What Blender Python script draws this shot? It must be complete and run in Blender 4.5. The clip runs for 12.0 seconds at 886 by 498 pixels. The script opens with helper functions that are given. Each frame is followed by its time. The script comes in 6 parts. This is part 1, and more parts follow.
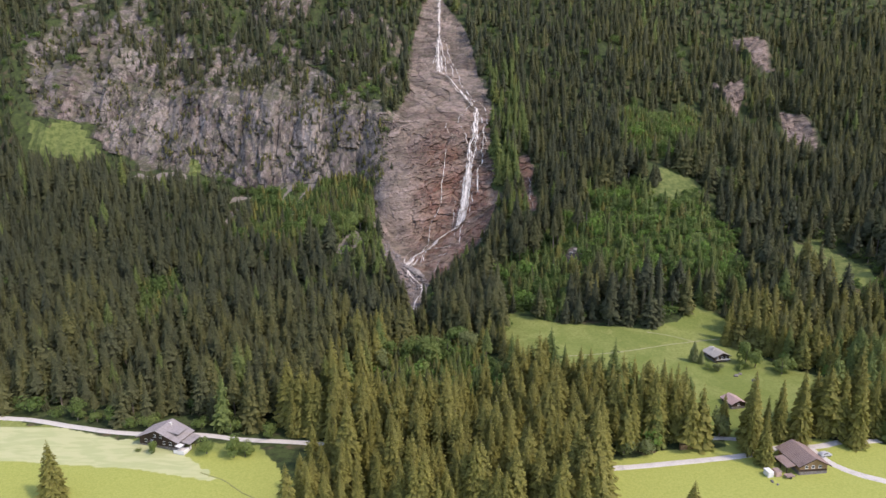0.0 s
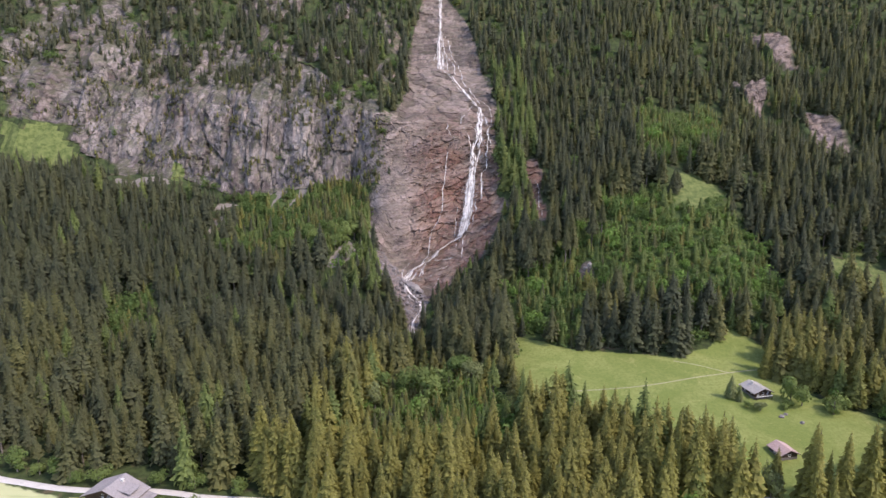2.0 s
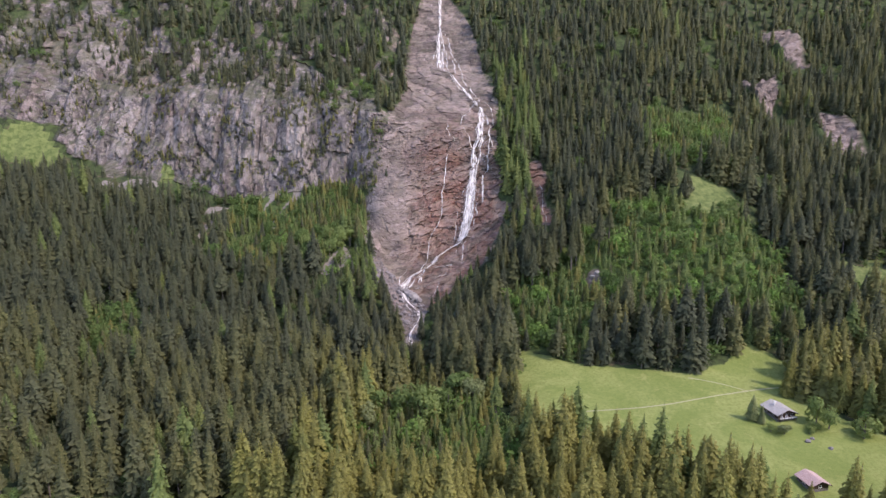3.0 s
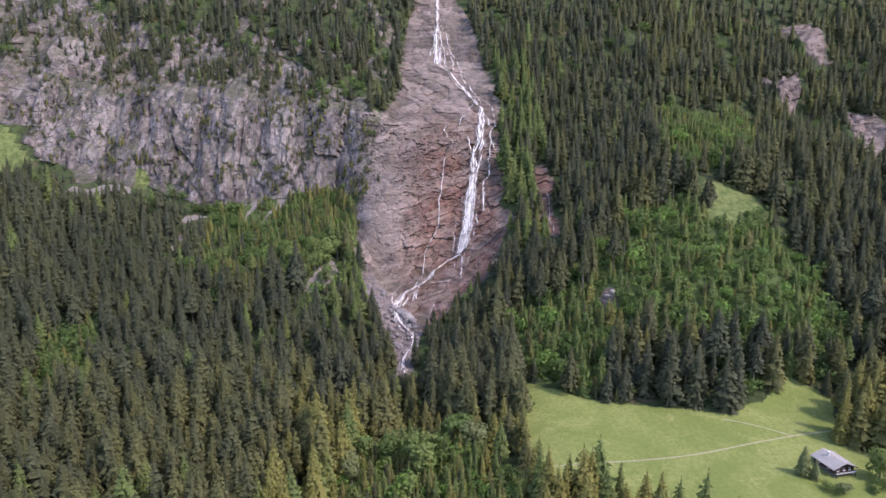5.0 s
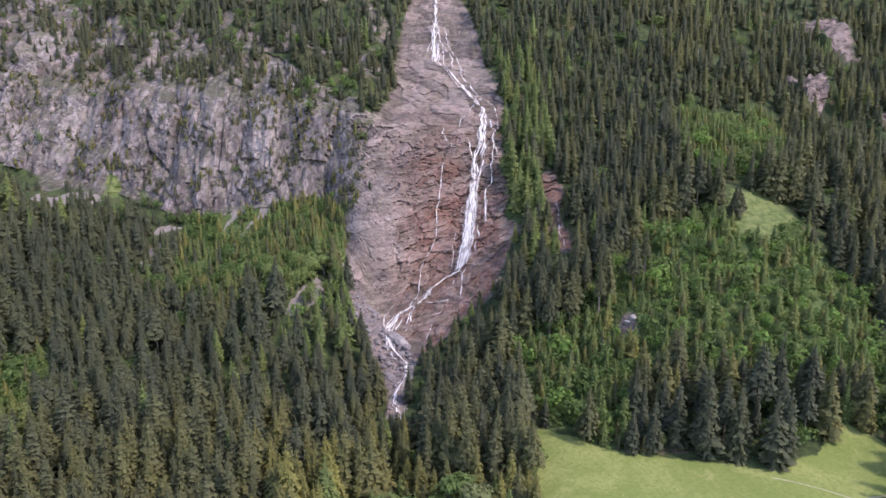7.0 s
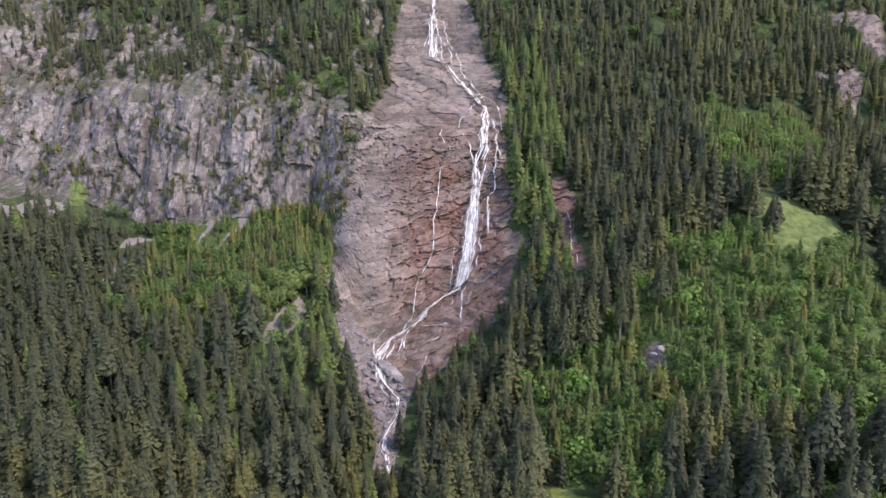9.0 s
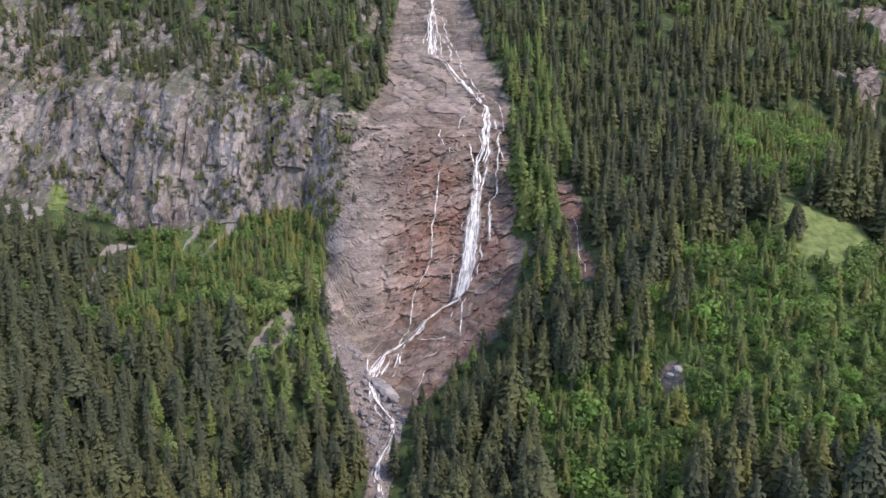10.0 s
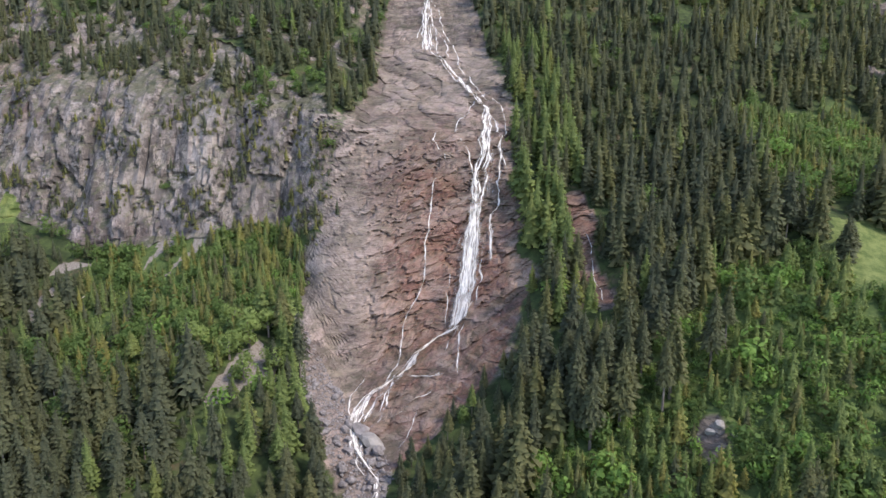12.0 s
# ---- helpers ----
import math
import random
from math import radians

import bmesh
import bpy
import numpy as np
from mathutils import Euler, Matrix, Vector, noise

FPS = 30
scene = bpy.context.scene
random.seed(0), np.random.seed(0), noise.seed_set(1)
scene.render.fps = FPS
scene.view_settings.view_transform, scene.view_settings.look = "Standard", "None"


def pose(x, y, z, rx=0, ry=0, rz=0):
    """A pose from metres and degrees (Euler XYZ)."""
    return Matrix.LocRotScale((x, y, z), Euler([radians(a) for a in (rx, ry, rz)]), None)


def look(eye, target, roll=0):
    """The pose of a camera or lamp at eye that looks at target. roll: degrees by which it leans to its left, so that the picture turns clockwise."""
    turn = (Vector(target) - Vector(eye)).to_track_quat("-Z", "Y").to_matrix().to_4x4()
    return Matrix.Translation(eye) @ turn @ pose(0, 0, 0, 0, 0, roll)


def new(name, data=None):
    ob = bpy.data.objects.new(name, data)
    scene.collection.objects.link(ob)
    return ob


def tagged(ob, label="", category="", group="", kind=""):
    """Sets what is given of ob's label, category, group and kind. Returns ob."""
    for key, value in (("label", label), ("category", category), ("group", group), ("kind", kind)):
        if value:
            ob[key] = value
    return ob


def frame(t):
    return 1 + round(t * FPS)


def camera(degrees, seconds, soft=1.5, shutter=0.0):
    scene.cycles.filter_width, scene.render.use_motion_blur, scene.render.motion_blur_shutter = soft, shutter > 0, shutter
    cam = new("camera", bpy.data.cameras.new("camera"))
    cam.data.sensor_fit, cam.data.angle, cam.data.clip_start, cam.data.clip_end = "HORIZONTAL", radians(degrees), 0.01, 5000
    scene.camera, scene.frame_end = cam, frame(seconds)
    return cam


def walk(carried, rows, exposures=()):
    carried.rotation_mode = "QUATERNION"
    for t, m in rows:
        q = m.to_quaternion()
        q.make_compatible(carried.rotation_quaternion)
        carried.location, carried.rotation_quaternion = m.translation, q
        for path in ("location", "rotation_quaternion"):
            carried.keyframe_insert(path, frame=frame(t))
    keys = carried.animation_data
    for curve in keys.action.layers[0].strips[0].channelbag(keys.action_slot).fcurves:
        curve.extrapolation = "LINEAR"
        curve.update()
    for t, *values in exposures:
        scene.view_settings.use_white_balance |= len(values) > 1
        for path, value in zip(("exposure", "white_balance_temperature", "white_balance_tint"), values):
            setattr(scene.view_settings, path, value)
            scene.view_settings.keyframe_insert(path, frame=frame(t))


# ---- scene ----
cam = camera(71.1, 12.0, soft=1.5)
EYE, TILT = 115.0, -12.3
# seconds, metres to the right, ahead along the lens and up from the first eye, then yaw, pitch and roll in degrees
ROWS = [
    (0.0, 0.00, 0.00, 0.00, 0.000, 0.000, 0.000),
    (0.5, 0.07, 8.69, 2.01, 0.046, 0.008, -0.010),
    (1.0, 0.17, 17.39, 4.01, 0.084, -0.000, -0.030),
    (1.5, 0.26, 25.97, 5.87, 0.123, -0.008, -0.040),
    (2.0, 0.31, 34.57, 7.80, 0.146, 0.015, -0.050),
    (2.5, 0.36, 43.21, 9.70, 0.161, 0.015, -0.070),
    (3.0, 0.61, 51.81, 11.47, 0.146, 0.015, -0.080),
    (5.0, 1.83, 86.19, 18.78, 0.084, 0.046, -0.040),
    (5.5, 2.06, 94.81, 20.76, 0.084, 0.054, -0.020),
    (6.0, 2.10, 103.45, 22.64, 0.100, 0.031, -0.050),
    (6.5, 2.44, 112.05, 24.60, 0.100, 0.061, -0.030),
    (7.0, 2.87, 120.65, 26.55, 0.084, 0.100, -0.020),
    (9.0, 4.03, 155.09, 33.63, 0.107, 0.138, 0.030),
    (9.5, 4.31, 163.65, 35.39, 0.123, 0.161, 0.030),
    (10.0, 4.65, 172.27, 37.19, 0.130, 0.169, 0.000),
    (10.5, 5.05, 180.85, 39.12, 0.100, 0.207, 0.030),
    (11.0, 5.49, 189.40, 41.09, 0.100, 0.215, 0.050),
    (11.5, 6.01, 198.00, 43.11, 0.100, 0.215, 0.060),
    (12.0, 6.50, 206.60, 45.00, 0.069, 0.238, 0.050),
]
walk(cam, [(t, pose(0, 0, EYE, TILT, 0, 0) @ pose(x, y, z, 90 + pitch, roll, yaw)) for t, x, y, z, yaw, pitch, roll in ROWS],
     [(0.0, 1.22, 7050, 22), (2.5, 1.46, 6700, 26), (5.5, 1.50, 6350, 30), (7.5, 1.58, 6400, 29), (12.0, 1.54, 6700, 16)])

# ---- light: a high sun from the right, thin cloud, blue sky ----
SUN_ELEVATION, SUN_AZIMUTH = 51.0, 116.0   # azimuth clockwise from +y
world = bpy.data.worlds.new("sky")
scene.world = world
world.use_nodes = True
sky = world.node_tree.nodes.new("ShaderNodeTexSky")
sky.sky_type, sky.sun_disc = "NISHITA", False
sky.sun_elevation, sky.sun_rotation = radians(SUN_ELEVATION), radians(SUN_AZIMUTH)
sky.air_density, sky.dust_density, sky.altitude = 1.0, 2.5, 1300
background = world.node_tree.nodes["Background"]
background.inputs["Strength"].default_value = 0.15
world.node_tree.links.new(sky.outputs[0], background.inputs["Color"])
sun = new("sun", bpy.data.lights.new("sun", "SUN"))
sun.data.energy, sun.data.angle, sun.data.color = 1.28, radians(5.0), (1.0, 0.95, 0.86)
way = Vector((math.sin(radians(SUN_AZIMUTH)) * math.cos(radians(SUN_ELEVATION)), math.cos(radians(SUN_AZIMUTH)) * math.cos(radians(SUN_ELEVATION)),
              math.sin(radians(SUN_ELEVATION))))
sun.matrix_world = look(way * 900, (0, 0, 0))


# ---- materials ----
class Nodes:
    """A short hand for building one material's nodes."""

    def __init__(self, name):
        self.mat = bpy.data.materials.new(name)
        self.mat.use_nodes = True
        self.tree = self.mat.node_tree
        self.bsdf = self.tree.nodes["Principled BSDF"]
        self.place = self.add("ShaderNodeNewGeometry").outputs["Position"]

    def add(self, kind):
        return self.tree.nodes.new(kind)

    def link(self, a, b):
        self.tree.links.new(a, b)

    def put(self, value, socket):
        if isinstance(value, (int, float)):
            socket.default_value = value
        elif isinstance(value, tuple):
            socket.default_value = (*value, 1.0)[:len(socket.default_value)]
        else:
            self.link(value, socket)

    def scaled(self, x, y, z, where=None):
        n = self.add("ShaderNodeMapping")
        n.inputs["Scale"].default_value = (x, y, z)
        self.link(where or self.place, n.inputs["Vector"])
        return n.outputs[0]

    def noise(self, size, detail=4, rough=0.55, where=None, warp=0.0):
        n = self.add("ShaderNodeTexNoise")
        n.inputs["Scale"].default_value, n.inputs["Detail"].default_value = 1.0 / size, detail
        n.inputs["Roughness"].default_value, n.inputs["Distortion"].default_value = rough, warp
        self.link(where or self.place, n.inputs["Vector"])
        return n.outputs["Fac"]

    def cells(self, size, where=None, feature="DISTANCE_TO_EDGE"):
        n = self.add("ShaderNodeTexVoronoi")
        n.feature = feature
        n.inputs["Scale"].default_value = 1.0 / size
        self.link(where or self.place, n.inputs["Vector"])
        return n.outputs[0]

    def ramp(self, value, low, high, a=0.0, b=1.0):
        n = self.add("ShaderNodeMapRange")
        n.interpolation_type = "SMOOTHSTEP"
        for key, v in (("Value", value), ("From Min", low), ("From Max", high), ("To Min", a), ("To Max", b)):
            self.put(v, n.inputs[key])
        return n.outputs[0]

    def mix(self, fac, a, b, how="MIX"):
        n = self.add("ShaderNodeMix")
        n.data_type, n.blend_type = "RGBA", how
        self.put(fac, n.inputs[0]), self.put(a, n.inputs[6]), self.put(b, n.inputs[7])
        return n.outputs[2]

    def calc(self, how, a, b=0.0):
        n = self.add("ShaderNodeMath")
        n.operation = how
        self.put(a, n.inputs[0]), self.put(b, n.inputs[1])
        return n.outputs[0]

    def attribute(self, name):
        n = self.add("ShaderNodeAttribute")
        n.attribute_name = name
        return n.outputs["Fac"]

    def relief(self, height, strength, distance):
        n = self.add("ShaderNodeBump")
        n.inputs["Strength"].default_value, n.inputs["Distance"].default_value = strength, distance
        self.link(height, n.inputs["Height"])
        self.link(n.outputs[0], self.bsdf.inputs["Normal"])

    def done(self, colour, rough=0.9, gloss=0.2, metal=0.0):
        self.put(colour, self.bsdf.inputs["Base Color"])
        self.put(rough, self.bsdf.inputs["Roughness"])
        self.put(gloss, self.bsdf.inputs["Specular IOR Level"])
        self.put(metal, self.bsdf.inputs["Metallic"])
        return self.mat


def make_land_material():
    m = Nodes("land")
    up = m.add("ShaderNodeSeparateXYZ")
    m.link(m.add("ShaderNodeNewGeometry").outputs["Normal"], up.inputs[0])
    up = up.outputs["Z"]
    # rock: grey and rose blocks, dark joints, pale scars, rust where it is red; upright streaks on the cliff, tilted beds on the wall
    cliff = m.attribute("cliff")
    tall = m.scaled(1.0, 1.0, 0.4)
    big, mid, fine = m.noise(22, 5, 0.6, tall, 0.4), m.noise(5, 7, 0.7, tall, 0.8), m.noise(0.8, 5, 0.65)
    rock = m.mix(m.ramp(big, 0.35, 0.65), (0.115, 0.100, 0.099), (0.225, 0.197, 0.190))
    rock = m.mix(m.ramp(m.attribute("block"), 0.5, 0.85, 0.0, 0.9), rock, (0.345, 0.298, 0.285))
    rock = m.mix(m.ramp(m.attribute("block"), 0.45, 0.15, 0.0, 0.75), rock, (0.120, 0.105, 0.106))
    rock = m.mix(m.ramp(mid, 0.54, 0.70, 0.0, 0.7), rock, (0.32, 0.278, 0.265))
    bed = m.noise(2.0, 6, 0.65, m.scaled(0.13, 0.13, 1.0), 0.7)
    upright = m.noise(2.6, 6, 0.65, m.scaled(1.0, 1.0, 0.13), 1.0)
    crack = m.add("ShaderNodeMix")
    m.link(cliff, crack.inputs[0]), m.link(bed, crack.inputs[2]), m.link(upright, crack.inputs[3])
    crack = crack.outputs[0]
    # crooked joints, where they show at all, and a tone for each broken face
    bend = m.add("ShaderNodeTexNoise")
    bend.inputs["Scale"].default_value, bend.inputs["Detail"].default_value = 0.22, 4
    m.link(m.place, bend.inputs["Vector"])
    shift = m.add("ShaderNodeVectorMath")
    shift.operation = "MULTIPLY_ADD"
    m.link(bend.outputs["Color"], shift.inputs[0])
    shift.inputs[1].default_value = (5.0, 5.0, 5.0)
    m.link(m.place, shift.inputs[2])
    for size, squash, keep in ((5.0, 0.42, 0.6), (2.0, 0.5, 0.6)):
        tone = m.add("ShaderNodeTexVoronoi")
        tone.inputs["Scale"].default_value = 1.0 / size
        lie = m.add("ShaderNodeMix")
        lie.data_type = "VECTOR"
        m.link(cliff, lie.inputs[0]), m.link(m.scaled(0.55, 0.5, 1.5, shift.outputs[0]), lie.inputs[4]), m.link(m.scaled(1.0, 0.7, squash, shift.outputs[0]), lie.inputs[5])
        m.link(lie.outputs[1], tone.inputs["Vector"])
        each = m.add("ShaderNodeSeparateColor")
        m.link(tone.outputs["Color"], each.inputs[0])
        share = m.calc("MULTIPLY", m.calc("ADD", 0.35, m.calc("MULTIPLY", cliff, 0.65)), keep)
        rock = m.mix(m.calc("MULTIPLY", share, m.ramp(each.outputs[0], 0.60, 0.95)), rock, (0.355, 0.312, 0.290))
        rock = m.mix(m.calc("MULTIPLY", share, m.ramp(each.outputs[0], 0.38, 0.05)), rock, (0.085, 0.076, 0.074))
    red = m.mix(m.ramp(mid, 0.35, 0.65), (0.125, 0.066, 0.056), (0.25, 0.145, 0.122))
    red = m.mix(m.ramp(m.attribute("block"), 0.4, 0.8, 0.0, 0.6), red, (0.30, 0.225, 0.205))
    rock = m.mix(m.calc("MULTIPLY", m.attribute("red"), m.ramp(big, 0.25, 0.6)), rock, red)
    rock = m.mix(m.calc("MULTIPLY", m.ramp(crack, 0.44, 0.34, 0.0, 0.8), m.calc("ADD", 0.7, m.calc("MULTIPLY", cliff, 0.3))), rock, (0.05, 0.045, 0.046))
    rock = m.mix(m.ramp(crack, 0.58, 0.68, 0.0, 0.5), rock, (0.286, 0.268, 0.262))
    rock = m.mix(m.ramp(mid, 0.40, 0.32, 0.0, 0.8), rock, (0.07, 0.066, 0.060))
    for size, wide, squash in ((6.5, 0.035, 1.7), (2.3, 0.05, 1.3)):
        turned = m.add("ShaderNodeMapping")
        turned.inputs["Rotation"].default_value = (0.0, radians(14), 0.0)
        turned.inputs["Scale"].default_value = (1.0, 0.35, squash)
        m.link(shift.outputs[0], turned.inputs["Vector"])
        joint = m.ramp(m.cells(size, turned.outputs[0]), wide, 0.0)
        joint = m.calc("MULTIPLY", joint, m.ramp(m.noise(size * 1.6, 3, 0.6), 0.44, 0.58, 0.06, 0.62))
        rock = m.mix(joint, rock, (0.035, 0.030, 0.030))
    # thin seams between the tilted beds of the wall
    tilt = m.add("ShaderNodeMapping")
    tilt.inputs["Rotation"].default_value = (0.0, radians(9), 0.0)
    tilt.inputs["Scale"].default_value = (0.022, 0.022, 0.085)
    m.link(m.place, tilt.inputs["Vector"])
    seam = m.add("ShaderNodeTexWave")
    seam.wave_type, seam.bands_direction = "BANDS", "Z"
    for key, value in (("Scale", 1.0), ("Distortion", 7.0), ("Detail", 5.0), ("Detail Scale", 2.2), ("Detail Roughness", 0.62)):
        seam.inputs[key].default_value = value
    m.link(tilt.outputs[0], seam.inputs["Vector"])
    seam = seam.outputs["Fac"]
    broken = m.calc("MULTIPLY", m.calc("SUBTRACT", 1.0, cliff), m.ramp(m.noise(11, 4, 0.6), 0.46, 0.62))
    rock = m.mix(m.calc("MULTIPLY", broken, m.ramp(seam, 0.09, 0.02, 0.0, 0.5)), rock, (0.045, 0.036, 0.035))
    rock = m.mix(m.calc("MULTIPLY", broken, m.ramp(seam, 0.84, 0.97, 0.0, 0.35)), rock, (0.36, 0.305, 0.28))
    small = m.noise(0.9, 6, 0.75, m.scaled(0.3, 0.3, 1.0), 0.6)
    rock = m.mix(m.ramp(small, 0.45, 0.36, 0.0, 0.6), rock, (0.06, 0.052, 0.05))
    rock = m.mix(m.ramp(small, 0.55, 0.66, 0.0, 0.45), rock, (0.33, 0.285, 0.26))
    rock = m.mix(m.ramp(fine, 0.60, 0.74, 0.0, 0.35), rock, (0.33, 0.30, 0.28))
    lines = m.noise(1.5, 5, 0.7, m.scaled(1.0, 1.0, 0.10), 0.7)
    rock = m.mix(m.calc("MULTIPLY", cliff, m.ramp(lines, 0.45, 0.36, 0.0, 0.7)), rock, (0.055, 0.050, 0.050))
    scar = m.attribute("scar")
    rock = m.mix(m.calc("MULTIPLY", cliff, m.ramp(scar, 0.55, 1.0, 0.0, 0.85)), rock, m.mix(m.ramp(upright, 0.36, 0.6), (0.24, 0.205, 0.197), (0.40, 0.355, 0.335)))
    rock = m.mix(m.calc("MULTIPLY", cliff, m.ramp(scar, 0.45, 0.0, 0.0, 0.75)), rock, m.mix(m.ramp(upright, 0.36, 0.62), (0.08, 0.075, 0.082), (0.19, 0.172, 0.178)))
    wall = m.calc("SUBTRACT", 1.0, cliff)
    rock = m.mix(m.calc("MULTIPLY", wall, m.ramp(scar, 0.52, 1.0, 0.0, 0.7)), rock, m.mix(m.ramp(small, 0.38, 0.58), (0.215, 0.175, 0.158), (0.41, 0.352, 0.322)))
    rock = m.mix(m.calc("MULTIPLY", wall, m.ramp(scar, 0.48, 0.0, 0.0, 0.6)), rock, m.mix(m.ramp(small, 0.38, 0.6), (0.06, 0.045, 0.043), (0.17, 0.125, 0.115)))
    # blotchy darkening of the rock, strongest on the tall cliff
    rock = m.mix(m.calc("MULTIPLY", m.calc("MAXIMUM", cliff, 0.75), m.ramp(m.noise(14, 5, 0.65, tall, 0.6), 0.35, 0.6, 0.3, 0.9)), rock, m.mix(1.0, rock, (0.775, 0.75, 0.67), "MULTIPLY"))
    rock = m.mix(wall, rock, m.mix(1.0, rock, (1.08, 0.985, 0.905), "MULTIPLY"))
    # soil: moss, herbs, litter and scree
    herbs = m.mix(m.ramp(m.noise(3.0, 5, 0.6), 0.35, 0.65), (0.030, 0.042, 0.017), (0.062, 0.085, 0.028))
    herbs = m.mix(m.ramp(m.noise(9.0, 4, 0.6), 0.55, 0.7), herbs, (0.11, 0.085, 0.05))
    herbs = m.mix(m.calc("MULTIPLY", m.attribute("lush"), 0.85), herbs, m.mix(m.ramp(m.noise(2.0, 4), 0.4, 0.6), (0.056, 0.088, 0.027), (0.096, 0.130, 0.040)))
    herbs = m.mix(m.ramp(m.calc("ADD", m.attribute("scree"), m.calc("MULTIPLY", m.noise(5.0, 5, 0.7), 0.8)), 1.0, 1.35), herbs, m.mix(m.ramp(fine, 0.35, 0.6), (0.138, 0.120, 0.099), (0.255, 0.224, 0.188)))
    herbs = m.mix(m.calc("MULTIPLY", m.calc("MULTIPLY", cliff, m.attribute("rock")), 0.85), herbs, m.mix(m.ramp(m.noise(4.0, 5, 0.65), 0.35, 0.65), (0.045, 0.055, 0.028), (0.115, 0.108, 0.062)))
    # ledges of the rock carry turf
    turf = m.calc("MULTIPLY", m.ramp(up, 0.48, 0.72), m.ramp(m.noise(7.0, 5, 0.65), 0.36, 0.56))
    turf = m.calc("MULTIPLY", turf, m.attribute("green"))
    bare = m.calc("MULTIPLY", m.attribute("rock"), m.calc("SUBTRACT", 1.0, turf))
    ground = m.mix(bare, herbs, rock)
    # meadow
    blades = m.mix(m.ramp(m.noise(26, 4, 0.6, None, 1.5), 0.35, 0.65), (0.160, 0.200, 0.050), (0.235, 0.262, 0.080))
    blades = m.mix(m.ramp(m.noise(1.3, 5, 0.7), 0.42, 0.64, 0.0, 0.6), blades, (0.125, 0.165, 0.038))
    blades = m.mix(m.ramp(m.noise(5.0, 4, 0.7, None, 1.0), 0.58, 0.74, 0.0, 0.6), blades, (0.31, 0.30, 0.11))
    # grass of the high glades, darkened to stand for cloud shade
    rough = m.mix(m.ramp(m.noise(3.5, 5, 0.7), 0.36, 0.64), (0.075, 0.105, 0.03), (0.155, 0.18, 0.06))
    blades = m.mix(m.attribute("pasture"), blades, rough)
    # near grass painted lighter, for the sun on this end of the meadow
    sunlit_grass = m.mix(m.ramp(m.noise(0.7, 6, 0.7), 0.32, 0.68), (0.280, 0.318, 0.075), (0.355, 0.375, 0.100))
    blades = m.mix(m.attribute("sunlit_grass"), blades, sunlit_grass)
    swath = m.noise(2.2, 3, 0.5, m.scaled(0.25, 1.0, 1.0), 0.5)
    hay = m.mix(m.ramp(swath, 0.4, 0.6), (0.39, 0.42, 0.205), (0.46, 0.47, 0.245))
    blades = m.mix(m.ramp(m.attribute("mown"), 0.42, 0.58), blades, hay)
    verge = m.calc("ADD", m.attribute("meadow"), m.calc("MULTIPLY", m.calc("SUBTRACT", m.noise(2.5, 4, 0.6), 0.5), 0.5))
    ground = m.mix(m.ramp(verge, 0.4, 0.6), ground, blades)
    rise = m.calc("ADD", m.calc("MULTIPLY", m.calc("MULTIPLY", crack, 1.4), m.attribute("rock")), m.calc("MULTIPLY", fine, 0.35))
    m.relief(rise, 0.8, 0.6)
    return m.done(ground, 0.92, 0.15)


def make_needles(name, deep, light, fresh):
    """Foliage: a tone for each tree, another for each bough, and light that shines through."""
    m = Nodes(name)
    isle = m.add("ShaderNodeNewGeometry").outputs["Random Per Island"]
    rnd = m.add("ShaderNodeObjectInfo").outputs["Random"]
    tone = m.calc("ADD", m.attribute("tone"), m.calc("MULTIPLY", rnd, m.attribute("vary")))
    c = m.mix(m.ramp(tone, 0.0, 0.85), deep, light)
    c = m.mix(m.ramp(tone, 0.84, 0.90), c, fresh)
    c = m.mix(m.ramp(isle, 0.2, 1.0, 0.0, 0.5), c, m.mix(1.0, c, (1.35, 1.32, 1.25), "MULTIPLY"))
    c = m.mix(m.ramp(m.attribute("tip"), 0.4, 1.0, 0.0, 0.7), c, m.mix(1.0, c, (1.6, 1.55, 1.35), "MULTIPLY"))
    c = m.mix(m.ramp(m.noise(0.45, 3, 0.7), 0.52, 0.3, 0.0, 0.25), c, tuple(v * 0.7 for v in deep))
    # boughs catch the light as one rounded crown
    bulge = m.add("ShaderNodeAttribute")
    bulge.attribute_name = "bulge"
    turned = m.add("ShaderNodeVectorTransform")
    turned.vector_type, turned.convert_from, turned.convert_to = "NORMAL", "OBJECT", "WORLD"
    m.link(bulge.outputs["Vector"], turned.inputs[0])
    scaled = m.add("ShaderNodeVectorMath")
    scaled.operation = "MULTIPLY_ADD"
    m.link(turned.outputs[0], scaled.inputs[0])
    scaled.inputs[1].default_value = (0.9, 0.9, 0.9)
    m.link(m.add("ShaderNodeNewGeometry").outputs["Normal"], scaled.inputs[2])
    unit = m.add("ShaderNodeVectorMath")
    unit.operation = "NORMALIZE"
    m.link(scaled.outputs[0], unit.inputs[0])
    m.link(unit.outputs[0], m.bsdf.inputs["Normal"])
    mat = m.done(c, 0.75, 0.2)
    shine = m.add("ShaderNodeBsdfTranslucent")
    m.put(c, shine.inputs["Color"])
    both = m.add("ShaderNodeMixShader")
    both.inputs[0].default_value = 0.48
    m.link(m.bsdf.outputs[0], both.inputs[1]), m.link(shine.outputs[0], both.inputs[2])
    m.link(both.outputs[0], m.tree.nodes["Material Output"].inputs["Surface"])
    return mat


